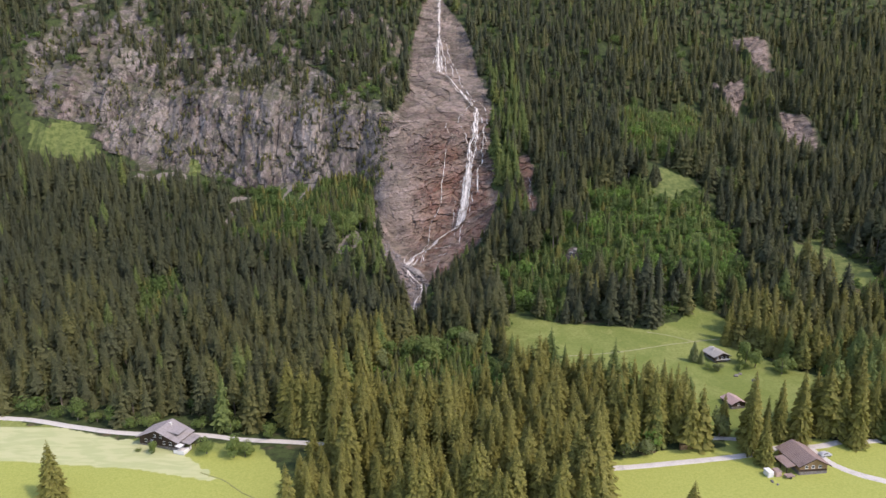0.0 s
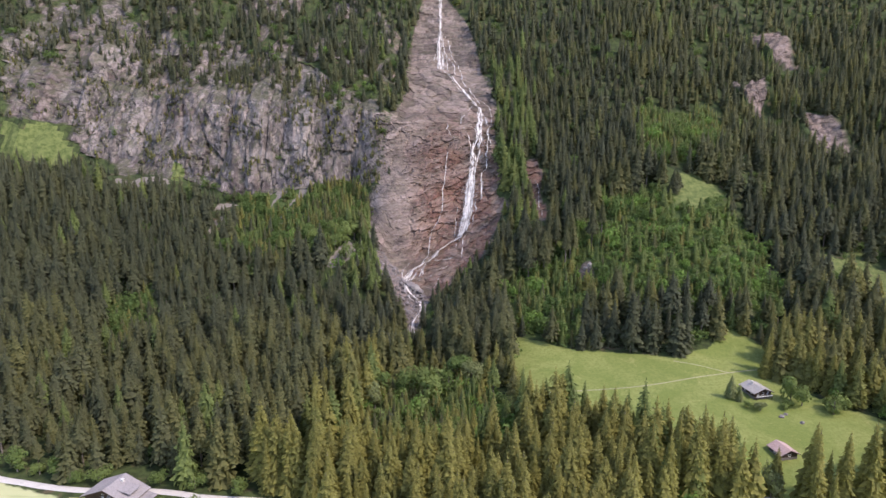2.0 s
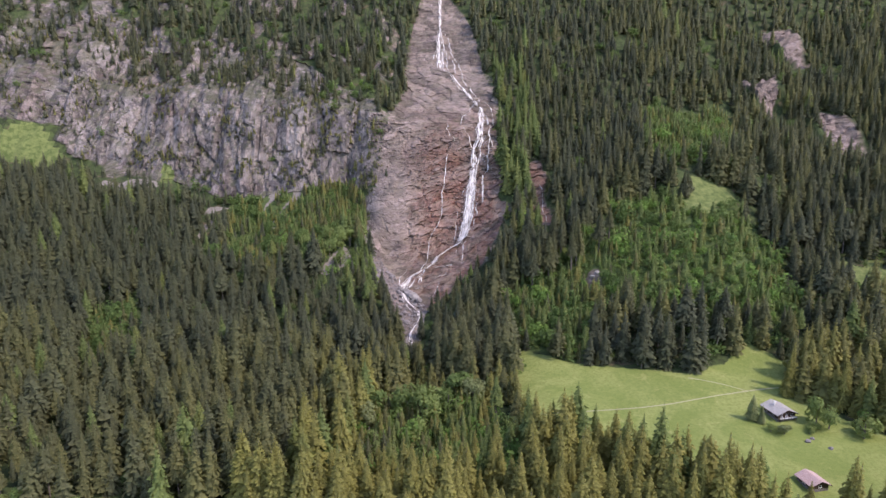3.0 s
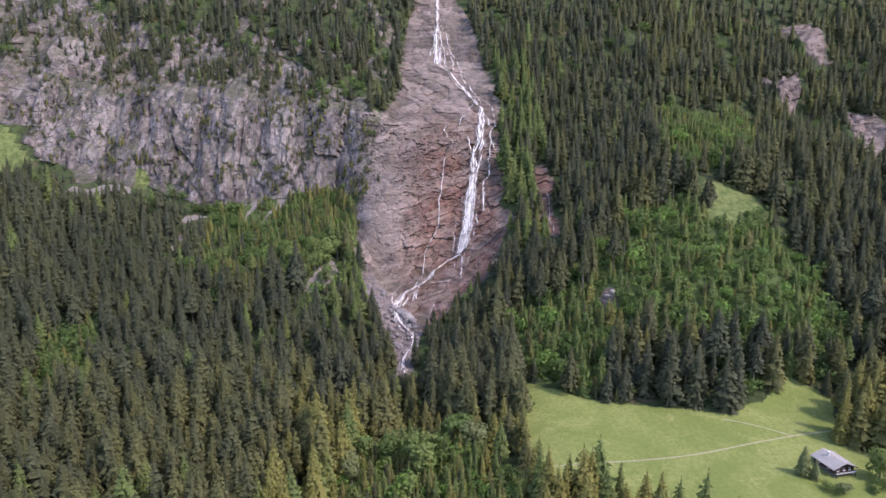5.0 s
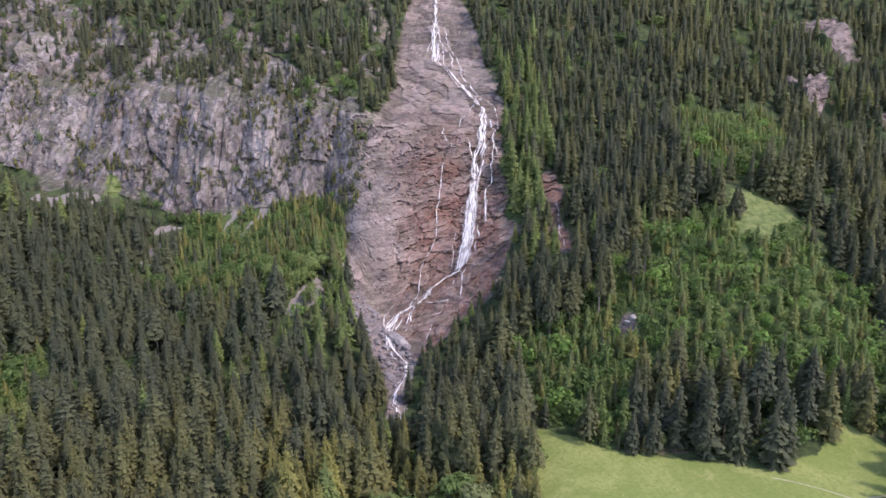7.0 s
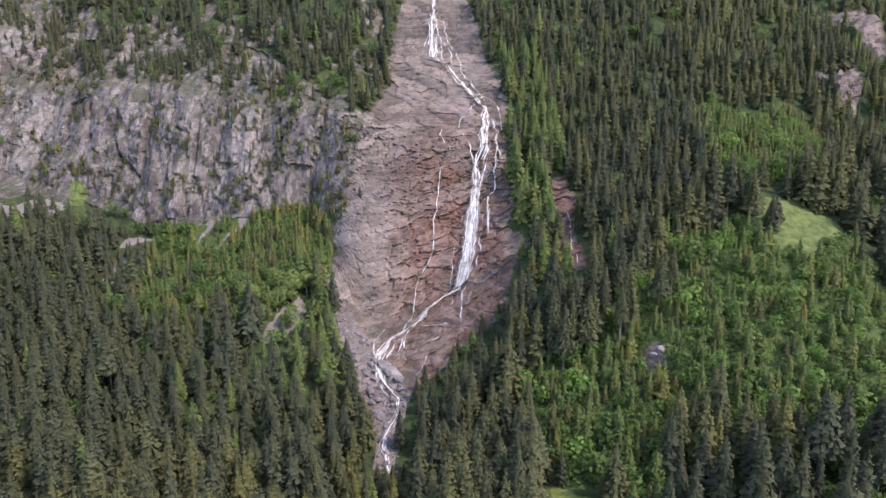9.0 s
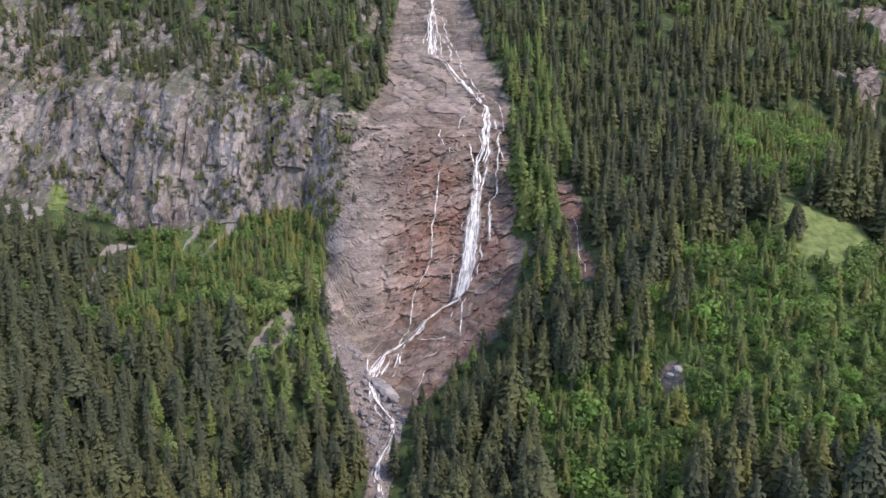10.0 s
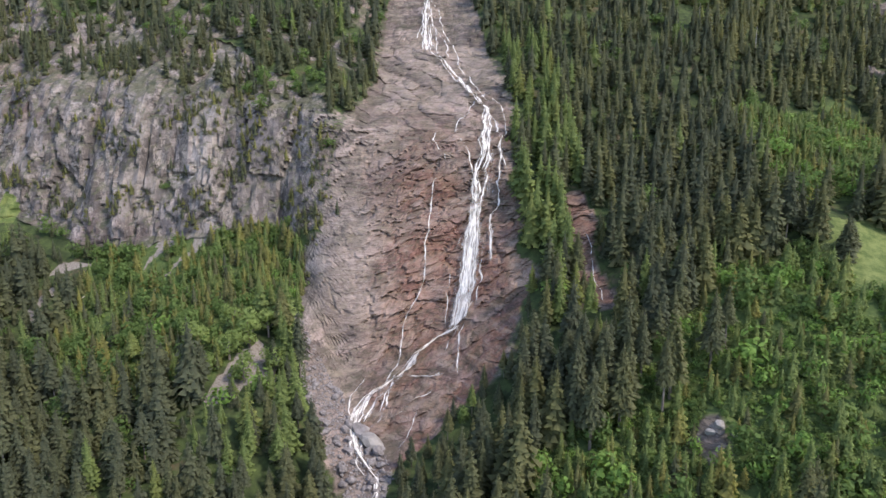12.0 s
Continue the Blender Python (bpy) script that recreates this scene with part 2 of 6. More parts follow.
def make_plain(name, a, b, size, rough=0.8, stretch=(1, 1, 1), bump=0.02, gloss=0.3):
    m = Nodes(name)
    coords = m.add("ShaderNodeTexCoord").outputs["Object"]
    where = m.scaled(*stretch, coords)
    n = m.noise(size, 5, 0.6, where)
    c = m.mix(m.ramp(n, 0.3, 0.7), a, b)
    c = m.mix(m.ramp(m.noise(size * 9, 3, 0.6, coords), 0.5, 0.75, 0.0, 0.5), c, tuple(v * 0.6 for v in a))
    m.relief(n, 0.6, bump)
    return m.done(c, rough, gloss)


def make_water():
    """Foam in long streaks that follow the flow, thinning out to the sides."""
    m = Nodes("white_water")
    flow = m.add("ShaderNodeCombineXYZ")
    m.link(m.attribute("run"), flow.inputs[0]), m.link(m.attribute("side"), flow.inputs[1]), m.link(m.attribute("strand"), flow.inputs[2])
    flow = flow.outputs[0]
    thread = m.noise(0.5, 4, 0.6, m.scaled(0.10, 1.0, 1.0, flow), 0.3)
    spray = m.noise(1.0, 5, 0.7, m.scaled(0.4, 1.0, 1.0, flow), 0.8)
    c = m.mix(m.ramp(thread, 0.35, 0.6), (0.50, 0.46, 0.405), (0.80, 0.755, 0.69))
    body = m.calc("ADD", m.calc("MULTIPLY", m.ramp(m.attribute("rim"), 0.0, 1.0), 0.55), m.calc("ADD", m.calc("MULTIPLY", thread, 1.1), m.calc("MULTIPLY", spray, 0.5)))
    m.put(m.ramp(body, 0.84, 1.52), m.bsdf.inputs["Alpha"])
    return m.done(c, 0.9, 0.1)


LAND = make_land_material()
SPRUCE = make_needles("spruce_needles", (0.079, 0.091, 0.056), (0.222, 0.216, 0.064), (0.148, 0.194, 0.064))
LEAVES = make_needles("leaves", (0.098, 0.158, 0.046), (0.190, 0.248, 0.078), (0.152, 0.255, 0.060))
PALE_LEAVES = make_needles("pale_leaves", (0.145, 0.185, 0.078), (0.22, 0.25, 0.11), (0.18, 0.23, 0.085))
BARK = make_plain("bark", (0.13, 0.105, 0.085), (0.23, 0.20, 0.17), 0.4, 0.95, (1, 1, 0.2))
DARK_WOOD = make_plain("dark_timber", (0.035, 0.022, 0.016), (0.075, 0.048, 0.032), 0.25, 0.85, (1, 1, 0.15))
LIGHT_WOOD = make_plain("larch_boards", (0.24, 0.15, 0.075), (0.36, 0.24, 0.13), 0.25, 0.8, (1, 1, 0.15))
STONE = make_plain("plaster", (0.55, 0.53, 0.50), (0.68, 0.66, 0.62), 0.5, 0.9)
GREY_ROOF = make_plain("grey_shingles", (0.24, 0.218, 0.208), (0.35, 0.32, 0.305), 0.35, 0.7, (1, 1, 1), 0.03)
BROWN_ROOF = make_plain("brown_tiles", (0.25, 0.18, 0.155), (0.34, 0.255, 0.22), 0.35, 0.75, (1, 1, 1), 0.03)
BEIGE_ROOF = make_plain("weathered_boards", (0.34, 0.31, 0.27), (0.46, 0.43, 0.38), 0.4, 0.7, (1, 1, 1), 0.03)
PALE_ROOF = make_plain("weathered_roof", (0.43, 0.29, 0.245), (0.55, 0.40, 0.35), 0.4, 0.6)
ROAD = make_plain("gravel_road", (0.46, 0.435, 0.39), (0.60, 0.57, 0.52), 0.25, 0.95)
PATH = make_plain("trodden_earth", (0.26, 0.25, 0.13), (0.36, 0.34, 0.20), 0.6, 0.95)
DITCH = make_plain("ditch_grass", (0.17, 0.19, 0.06), (0.25, 0.26, 0.09), 0.5, 0.95)
BOULDER = make_plain("boulder_stone", (0.13, 0.115, 0.107), (0.27, 0.245, 0.23), 0.8, 0.9, (1, 1, 1), 0.08)
PALE_STONE = make_plain("pale_limestone", (0.205, 0.188, 0.168), (0.33, 0.305, 0.275), 0.9, 0.9, (1, 1, 1), 0.08)
DEAD_WOOD = make_plain("dead_wood", (0.30, 0.26, 0.22), (0.42, 0.38, 0.33), 0.3, 0.9)
WATER = make_water()
GLASS = make_plain("window_glass", (0.03, 0.035, 0.04), (0.05, 0.055, 0.06), 0.5, 0.08, (1, 1, 1), 0.0, 0.5)
WHITE = make_plain("white_paint", (0.70, 0.69, 0.66), (0.80, 0.79, 0.77), 0.4, 0.6)
CAR_PAINT = make_plain("silver_paint", (0.45, 0.46, 0.47), (0.50, 0.51, 0.52), 1.5, 0.3, (1, 1, 1), 0.0, 0.5)
RUBBER = make_plain("rubber", (0.02, 0.02, 0.02), (0.03, 0.03, 0.03), 0.2, 0.9)

# ---- the lie of the land: feature lines across the valley and up the mountain ----
# each line: knots of x, y, z; the land is spanned from line to line (u = 0, 1, 2 ... 7)
LINES = [
    [(-900, -900, 6), (0, -900, -8), (900, -900, 4)],
    [(-420, 130, 4), (-150, 130, -3), (-60, 130, -5), (60, 130, -4), (150, 130, -3), (420, 130, 6)],
    [(-420, 330, 24), (-250, 320, 8), (-130, 325, 2), (-60, 340, 1), (-16, 360, 0), (20, 335, 5), (40, 316, 9),
     (103, 294, 10), (150, 292, 10), (200, 290, 8), (300, 300, 18), (420, 300, 40)],
    [(-420, 520, 90), (-250, 512, 72), (-190, 500, 60), (-130, 484, 50), (-66, 478, 57), (-46, 449, 38), (-28, 424, 16), (7, 446, 31), (38, 442, 54),
     (70, 438, 66), (140, 424, 72), (200, 425, 62), (260, 500, 92), (330, 500, 100), (420, 490, 110)],
    [(-420, 590, 165), (-250, 556, 132), (-190, 545, 128), (-130, 528, 120), (-60, 504, 118), (-25, 489, 104), (7, 488, 104), (38, 484, 102),
     (70, 495, 104), (140, 500, 110), (200, 515, 108), (255, 560, 122), (330, 590, 150), (420, 600, 170)],
    [(-420, 660, 215), (-240, 606, 170), (-130, 592, 165), (-60, 585, 162), (-20, 588, 150), (10, 588, 150), (45, 578, 156), (140, 585, 165),
     (255, 605, 160), (420, 680, 220)],
    [(-420, 790, 330), (0, 745, 275), (420, 790, 330)],
    [(-600, 1150, 560), (0, 1150, 560), (600, 1150, 560)],
]
ROWS_PER_SPAN = (20, 56, 104, 104, 96, 60, 16)


def lattice(ix, iy, iz, seed):
    """A hashed random number, 0 to 1, for each whole-numbered place."""
    h = (ix * 374761393 + iy * 668265263 + iz * 2147483647 + seed * 1274126177) & 0xFFFFFFFF
    h = ((h ^ (h >> 13)) * 1274126177) & 0xFFFFFFFF
    return ((h ^ (h >> 16)) & 0xFFFF) / 65535.0


def grain(x, y, z, seed=0):
    """Smooth value noise, -1 to 1, on arrays."""
    x, y, z = np.broadcast_arrays(np.asarray(x, float), np.asarray(y, float), np.asarray(z, float))
    fx, fy, fz = np.floor(x), np.floor(y), np.floor(z)
    ix, iy, iz = fx.astype(np.int64), fy.astype(np.int64), fz.astype(np.int64)
    tx, ty, tz = x - fx, y - fy, z - fz
    tx, ty, tz = (t * t * (3 - 2 * t) for t in (tx, ty, tz))
    total = 0
    for dx in (0, 1):
        for dy in (0, 1):
            for dz in (0, 1):
                w = (tx if dx else 1 - tx) * (ty if dy else 1 - ty) * (tz if dz else 1 - tz)
                total = total + w * lattice(ix + dx, iy + dy, iz + dz, seed)
    return 2 * total - 1


def fbm(x, y, z, octaves=4, seed=0):
    total, size = 0, 1.0
    for k in range(octaves):
        total = total + grain(x / size, y / size, z / size, seed + k) * size
        size *= 0.5
    return total


def blocks(a, b, seed):
    """Broken rock: for each place the random number of its crooked cell, 0 to 1, and its nearness to the joint."""
    a, b = np.broadcast_arrays(np.asarray(a, float), np.asarray(b, float))
    ia, ib = np.floor(a).astype(np.int64), np.floor(b).astype(np.int64)
    best, second, value = np.full(a.shape, 9.0), np.full(a.shape, 9.0), np.zeros(a.shape)
    for da in (-1, 0, 1):
        for db in (-1, 0, 1):
            ca, cb = ia + da, ib + db
            d = (ca + lattice(ca, cb, 0, seed) - a) ** 2 + (cb + lattice(ca, cb, 1, seed) - b) ** 2
            nearer = d < best
            second = np.where(nearer, best, np.minimum(second, d))
            value = np.where(nearer, lattice(ca, cb, 2, seed), value)
            best = np.where(nearer, d, best)
    return value, np.sqrt(second) - np.sqrt(best)


def step(a, b, v):
    t = np.clip((np.asarray(v) - a) / (b - a), 0, 1)
    return t * t * (3 - 2 * t)


FINE_X = np.arange(-1500.0, 1501.0, 2.0)
KERNEL = np.exp(-(np.arange(-12, 13) * 2.0 / 9.0) ** 2)
KERNEL /= KERNEL.sum()


def spread(knots, k):
    xs, vs = [p[0] for p in knots], [p[k] for p in knots]
    v = np.interp(FINE_X, xs, vs)
    return np.convolve(np.pad(v, 12, mode="edge"), KERNEL, mode="valid")


LINE_Y = np.array([spread(line, 1) for line in LINES])
LINE_Z = np.array([spread(line, 2) for line in LINES])


def between(table, x, u):
    k = np.clip(np.floor(u).astype(int), 0, len(LINES) - 2)
    f = u - k
    i = np.clip((x - FINE_X[0]) / 2.0, 0, len(FINE_X) - 1.001)
    j = np.floor(i).astype(int)
    g = i - j
    low = table[k, j] * (1 - g) + table[k, j + 1] * g
    high = table[k + 1, j] * (1 - g) + table[k + 1, j + 1] * g
    return low * (1 - f) + high * f


def base(x, u):
    """The land without its roughness: y and z."""
    ys, zs = 0, 0
    for d, w in ((-0.09, 0.25), (0, 0.5), (0.09, 0.25)):
        v = np.clip(u + d, 0, len(LINES) - 1)
        ys, zs = ys + w * between(LINE_Y, x, v), zs + w * between(LINE_Z, x, v)
    return ys, zs


def inside(px, py, poly):
    """Which points lie in a polygon."""
    result = np.zeros(np.shape(px), bool)
    for (x0, y0), (x1, y1) in zip(poly, poly[1:] + poly[:1]):
        if y0 != y1:
            result ^= ((y0 > py) != (y1 > py)) & (px < (x1 - x0) * (py - y0) / (y1 - y0) + x0)
    return result


# rock faces and clearings: outlines in x and u
WALL = [(-28, 5.29), (-30, 4.65), (-40, 4.04), (-46, 3.51), (-52, 3.22), (-51, 2.96), (-40, 2.66), (-32, 2.47), (-24, 2.34), (-22, 2.22), (-20.5, 2.1), (-18, 1.95), (-12, 1.95), (-12, 2.1), (-10.5, 2.24), (-3, 2.36),
        (6, 2.5), (22, 2.6), (31, 2.78), (41, 3.0), (35, 3.71), (38, 4.36), (26, 5.28), (4, 5.7), (-14, 5.7)]
CLIFF = [(-392, 4.5), (-346, 3.35), (-304, 3.56), (-285, 3.2), (-248, 3.04), (-207, 3.0), (-150, 3.02), (-106, 3.02), (-58, 3.25), (-39, 3.6),
         (-36, 4.1), (-60, 4.2), (-82, 4.4), (-122, 4.75), (-188, 5.1), (-230, 5.05), (-303, 5.15), (-360, 5.07)]
ROCKS = [WALL, CLIFF,
         [(56, 3.5), (68, 3.48), (64, 2.8), (55, 2.82)],
         [(238, 4.3), (250, 4.1), (264, 4.2), (258, 3.85), (248, 3.6), (239, 3.8)],
         [(282, 5.08), (309, 5.02), (308, 4.36), (282, 4.55)],
         [(274, 3.42), (300, 3.2), (294, 2.95), (268, 2.92)],
         [(75, 2.46), (79, 2.47), (83, 2.46), (82, 2.4), (78, 2.37), (75, 2.39)]]
CRAGS = [(-420, 4.0), (-300, 4.6), (-190, 4.7), (-100, 4.3), (-52, 4.1), (-38, 4.6), (-34, 5.2), (-90, 5.5), (-180, 5.7), (-420, 6.2)]
GLADES = [[(131, 2.97), (138, 3.04), (146, 3.14), (154, 3.13), (164, 3.05), (177, 2.96), (168, 2.84), (152, 2.76), (142, 2.80), (136, 2.88)],
          [(-346, 3.35), (-308, 3.49), (-286, 3.23), (-292, 3.06), (-333, 3.0)],
          [(206, 2.68), (214, 2.56), (231, 2.40), (243, 2.29), (236, 2.19), (216, 2.24), (207, 2.38), (203, 2.5)],
          [(-210, 3.17), (-201, 3.18), (-194, 3.02), (-203, 2.97)]]
SCRUB = [[(34, 2.35), (68, 2.6), (108, 2.93), (135, 2.98), (170, 2.85), (182, 2.7), (162, 2.22), (129, 2.2), (92, 2.22), (70, 2.12), (62, 1.95), (36, 1.97)],
         [(-150, 3.07), (-58, 3.42), (-50, 2.84), (-76, 2.49), (-104, 2.41), (-141, 2.56)],
         [(142, 4.14), (200, 4.14), (207, 3.57), (159, 3.2), (134, 3.3)],
         [(-188, 2.3), (-166, 2.3), (-151, 2.16), (-136, 2.15), (-145, 1.96), (-172, 2.04)],
         [(-32, 1.50), (20, 1.52), (20, 1.74), (-30, 1.71)]]
# the open valley floor, in x and y
MEADOWS = [[(-500, -300), (-500, 205), (-171, 218), (-117, 209), (-64, 204), (-49, 180), (-46, -300)],
           [(52, -300), (52, 192), (100, 196), (96, 212), (62, 236), (31, 258), (30, 318), (57, 306), (84, 298), (102, 292), (117, 296), (128, 308), (144, 300),
            (138, 276), (152, 252), (160, 246), (158, 214), (126, 205), (130, 200), (170, 196), (400, 190), (400, -300)]]
MEADOWS.append([(-52, -300), (-52, 155), (58, 155), (58, -300)])
MOWN = [(-500, 214), (-140, 214), (-116, 208), (-94, 201), (-72, 183), (-104, 189), (-152, 192), (-500, 196)]


def soft_inside(x, u, poly, wobble=4.0, seed=5):
    """Like inside, with a ragged rim."""
    dx = fbm(x / 22, u * 4, 0, 3, seed) * wobble
    du = fbm(x / 22, u * 4, 7, 3, seed + 9) * wobble * 0.012
    return inside(x + dx, u + du, poly)


def rockiness(x, u):
    """0 on soil, 1 on bare rock."""
    bare = np.zeros(np.shape(x))
    dx, du = fbm(x / 22, u * 4, 0, 3, 5) * 4.0, fbm(x / 22, u * 4, 7, 3, 14) * 0.048
    for poly in ROCKS:
        bare = np.maximum(bare, inside(x + dx, u + du, poly))
    # crags that break through the forest above the tall cliff
    crag = inside(x, u, CRAGS) & (fbm(x / 24, u * 5, 1, 3, 15) > 0.15)
    return np.maximum(bare, crag)


def facets(x, z, u, y):
    """The broken faces of the rock: how far the tall cliff and the wall of the fall stand out, and a number for each block."""
    wx = x + 3.0 * grain(x / 8, z / 8, 0, 35) + 6.0 * grain(x / 26, z / 40, 2, 36)
    wz = z + 3.0 * grain(x / 7, z / 7, 4, 37)
    big, gap = blocks(wx / 17, wz / 75, 41)
    mid, crack = blocks((wx + 0.12 * wz) / 7.0, wz / 30, 43)
    small, _ = blocks((wx - 0.12 * wz) / 2.9, wz / 11, 45)
    tall = 5.0 * big + 1.8 * mid + 0.6 * small - 2.4 * step(0.16, 0.0, gap) - 1.4 * step(0.14, 0.0, crack) - 2.6 + 0.9 * fbm(x / 5, z / 9, 0, 3, 46)
    # tilted beds below, rounded boulder-like slabs above; counted along the slope, not by height alone
    wz = 0.8 * wz + 0.42 * (y - 440)
    slab, seam = blocks((wx + 0.3 * wz) / 14, (wz - 0.28 * wx) / 5.5, 47)
    chip, split = blocks(wx / 4.4, (wz - 0.28 * wx) / 2.0, 49)
    beds = 2.2 * slab + 1.0 * chip - 1.1 * (seam < 0.08) - 0.4 * (split < 0.1) - 1.4
    hump, edge = blocks((wx + 0.5 * wz) / 12, (wz + 0.3 * wx) / 8.5, 53)
    round_slabs = 2.2 * hump + 3.0 * np.sqrt(np.clip(edge, 0, 0.6)) - 2.6
    high = step(3.95, 4.3, u)
    low = beds * (1 - high) + round_slabs * high
    shade = np.where(x < -58, 0.5 * mid + 0.5 * small, np.where(u > 4.12, hump, 0.55 * slab + 0.45 * chip))
    return tall, low, shade


# pale slabs, scars and dark patches of the tall cliff and the wall: x, z, half width, half height, paleness
SCARS = [(-105, 98, 5.5, 13, 1.0), (-109, 117, 7, 9, 0.8), (-118, 142, 8, 10, 0.7), (-85, 127, 6, 7, 0.9), (-78, 96, 9, 20, -0.9), (-240, 104, 12, 20, 0.55), (-249, 94, 4, 14, 0.9), (-138, 108, 4, 14, 0.6),
         (-131, 78, 14, 8, 0.6), (-205, 100, 6, 14, 0.4), (-225, 165, 14, 4, 0.7), (-162, 138, 8, 8, 0.4), (-180, 120, 6, 18, -0.4), (-64, 84, 6, 16, 0.25), (-47, 112, 5, 9, -0.4), (-290, 168, 14, 16, 0.6),
         (-34, 46, 15, 13, 0.75), (-26, 66, 11, 9, 0.6), (-12, 40, 12, 8, 0.35), (-24, 98, 12, 9, 0.35), (-8, 124, 8, 7, 0.5), (36, 58, 5, 7, 0.7), (0, 88, 7, 5, -0.6), (-20, 82, 9, 4, -0.5), (14, 36, 12, 5, 0.3), (-30, 128, 5, 14, -0.4)]


def scarred(x, z):
    """How pale (1) or dark (-1) the cliff is at a place."""
    wx, wz = x + 4.0 * grain(x / 7, z / 11, 0, 58) + 1.5 * grain(x / 2.5, z / 4, 0, 59), z + 6.0 * grain(x / 9, z / 9, 0, 60)
    tone = np.zeros(np.shape(x))
    for cx, cz, rx, rz, pale in SCARS:
        tone = tone + pale * step(1.25, 0.7, np.maximum(np.abs(wx - cx) / rx, np.abs(wz - cz) / rz))
    return np.clip(tone, -1, 1)


def land(x, u):
    """The land with its roughness: y and z for arrays x and u."""
    x, u = np.asarray(x, float), np.asarray(u, float)
    y, z = base(x, u)
    rock = rockiness(x, u)
    slope = step(1.9, 2.4, u)
    # rolling ground and knolls
    z = z + slope * 5.0 * fbm(x / 60, y / 60, 0, 3, 21) + (1 - slope) * 0.8 * fbm(x / 70, y / 70, 0, 2, 25)
    # steep outcrops in the forest on the right: x from, to, foot, brow and back in u, height
    for x0, x1, foot, brow, back, high in ((234, 268, 3.72, 3.9, 4.7, 13), (279, 312, 4.42, 4.62, 5.4, 14), (266, 300, 2.93, 3.12, 3.7, 9), (74, 84, 2.39, 2.44, 2.56, 3.0)):
        z = z + high * step(x0 - 3, x0 + 4, x) * step(x1 + 3, x1 - 4, x) * step(foot, brow, u) * step(back, brow, u)
    left = 1 - step(-66, -52, x)
    cliff = (step(2.9, 3.15, u) * left + step(2.3, 2.6, u) * (1 - left)) * (1 - step(5.4, 6.0, u))
    # ribs and gullies of the tall cliff, then crooked blocks of both faces
    rib = 8.0 * fbm(x / 30, z / 110, 3, 4, 31) * left + 3.0 * (1 - left) * fbm(x / 30, z / 24, 3, 3, 33)
    tall, low, _ = facets(x, z, u, y)
    # the flank of the wall that runs back to the cliff is worn smooth
    flank = 1 - 0.62 * step(-66, -56, x) * step(-16, -30, x) * step(4.1, 3.7, u)
    low, rib = low * (0.15 + 0.85 * flank), rib * flank
    # the jutting roof of rock high on the cliff
    y = y - 5.0 * step(-248, -240, x) * step(-208, -216, x) * step(4.92, 4.95, u) * step(5.16, 5.04, u)
    y = y + cliff * rib * step(2.85, 3.1, u) - rock * cliff * (tall * left + low * (1 - left))
    z = z + rock * step(200, 210, x) * 2.6 * fbm(x / 7, u * 9, 0, 3, 57)
    z = z + rock * 0.5 * flank * grain(x / 3.0, y / 3.0, 0, 51)
    return y, z


# ---- shapes ----
class Shape:
    """Vertices and faces of one mesh, gathered piece by piece."""

    def __init__(self):
        self.verts, self.faces = [], []

    def add(self, verts, faces):
        k = len(self.verts)
        self.verts += [tuple(v) for v in verts]
        self.faces += [tuple(k + i for i in f) for f in faces]
        return self

    def box(self, x, y, z, sx, sy, sz):
        """A box by its centre and sizes."""
        v = [(x + a * sx / 2, y + b * sy / 2, z + c * sz / 2) for c in (-1, 1) for b in (-1, 1) for a in (-1, 1)]
        return self.add(v, [(0, 2, 3, 1), (4, 5, 7, 6), (0, 1, 5, 4), (2, 6, 7, 3), (0, 4, 6, 2), (1, 3, 7, 5)])

    def beam(self, a, b, w, h=None):
        """A square bar from a to b."""
        a, b = Vector(a), Vector(b)
        d = (b - a).normalized()
        side = d.cross(Vector((0, 0, 1)) if abs(d.z) < 0.95 else Vector((1, 0, 0))).normalized() * w / 2
        top = side.cross(d).normalized() * (h or w) / 2
        v = [p + s * side + q * top for p in (a, b) for s, q in ((-1, -1), (1, -1), (1, 1), (-1, 1))]
        return self.add(v, [(3, 2, 1, 0), (4, 5, 6, 7), (0, 1, 5, 4), (1, 2, 6, 5), (2, 3, 7, 6), (3, 0, 4, 7)])

    def tube(self, points, radii, sides=7):
        """A tapered round bar through points."""
        rings = []
        for p, r in zip(points, radii):
            rings += [(p[0] + r * math.cos(2 * math.pi * i / sides), p[1] + r * math.sin(2 * math.pi * i / sides), p[2]) for i in range(sides)]
        n = len(points)
        f = [(k * sides + i, k * sides + (i + 1) % sides, (k + 1) * sides + (i + 1) % sides, (k + 1) * sides + i) for k in range(n - 1) for i in range(sides)]
        f += [tuple(range(sides))[::-1], tuple((n - 1) * sides + i for i in range(sides))]
        return self.add(rings, f)

    def slab(self, corners, thick):
        """A slab under four corners given in turn."""
        down = [(x, y, z - thick) for x, y, z in corners]
        return self.add(list(corners) + down, [(0, 1, 2, 3), (7, 6, 5, 4), (0, 4, 5, 1), (1, 5, 6, 2), (2, 6, 7, 3), (3, 7, 4, 0)])

    def mesh(self, name, material):
        me = bpy.data.meshes.new(name)
        me.from_pydata(self.verts, [], self.faces)
        me.materials.append(material)
        me.update()
        return me


def part(name, shape, material, parent=None, label=""):
    ob = new(name, shape.mesh(name, material))
    ob.parent = parent
    return tagged(ob, label)


def thing(name, m, label, category, group="", kind=""):
    ob = new(name)
    ob.matrix_world = m
    return tagged(ob, label, category, group, kind)


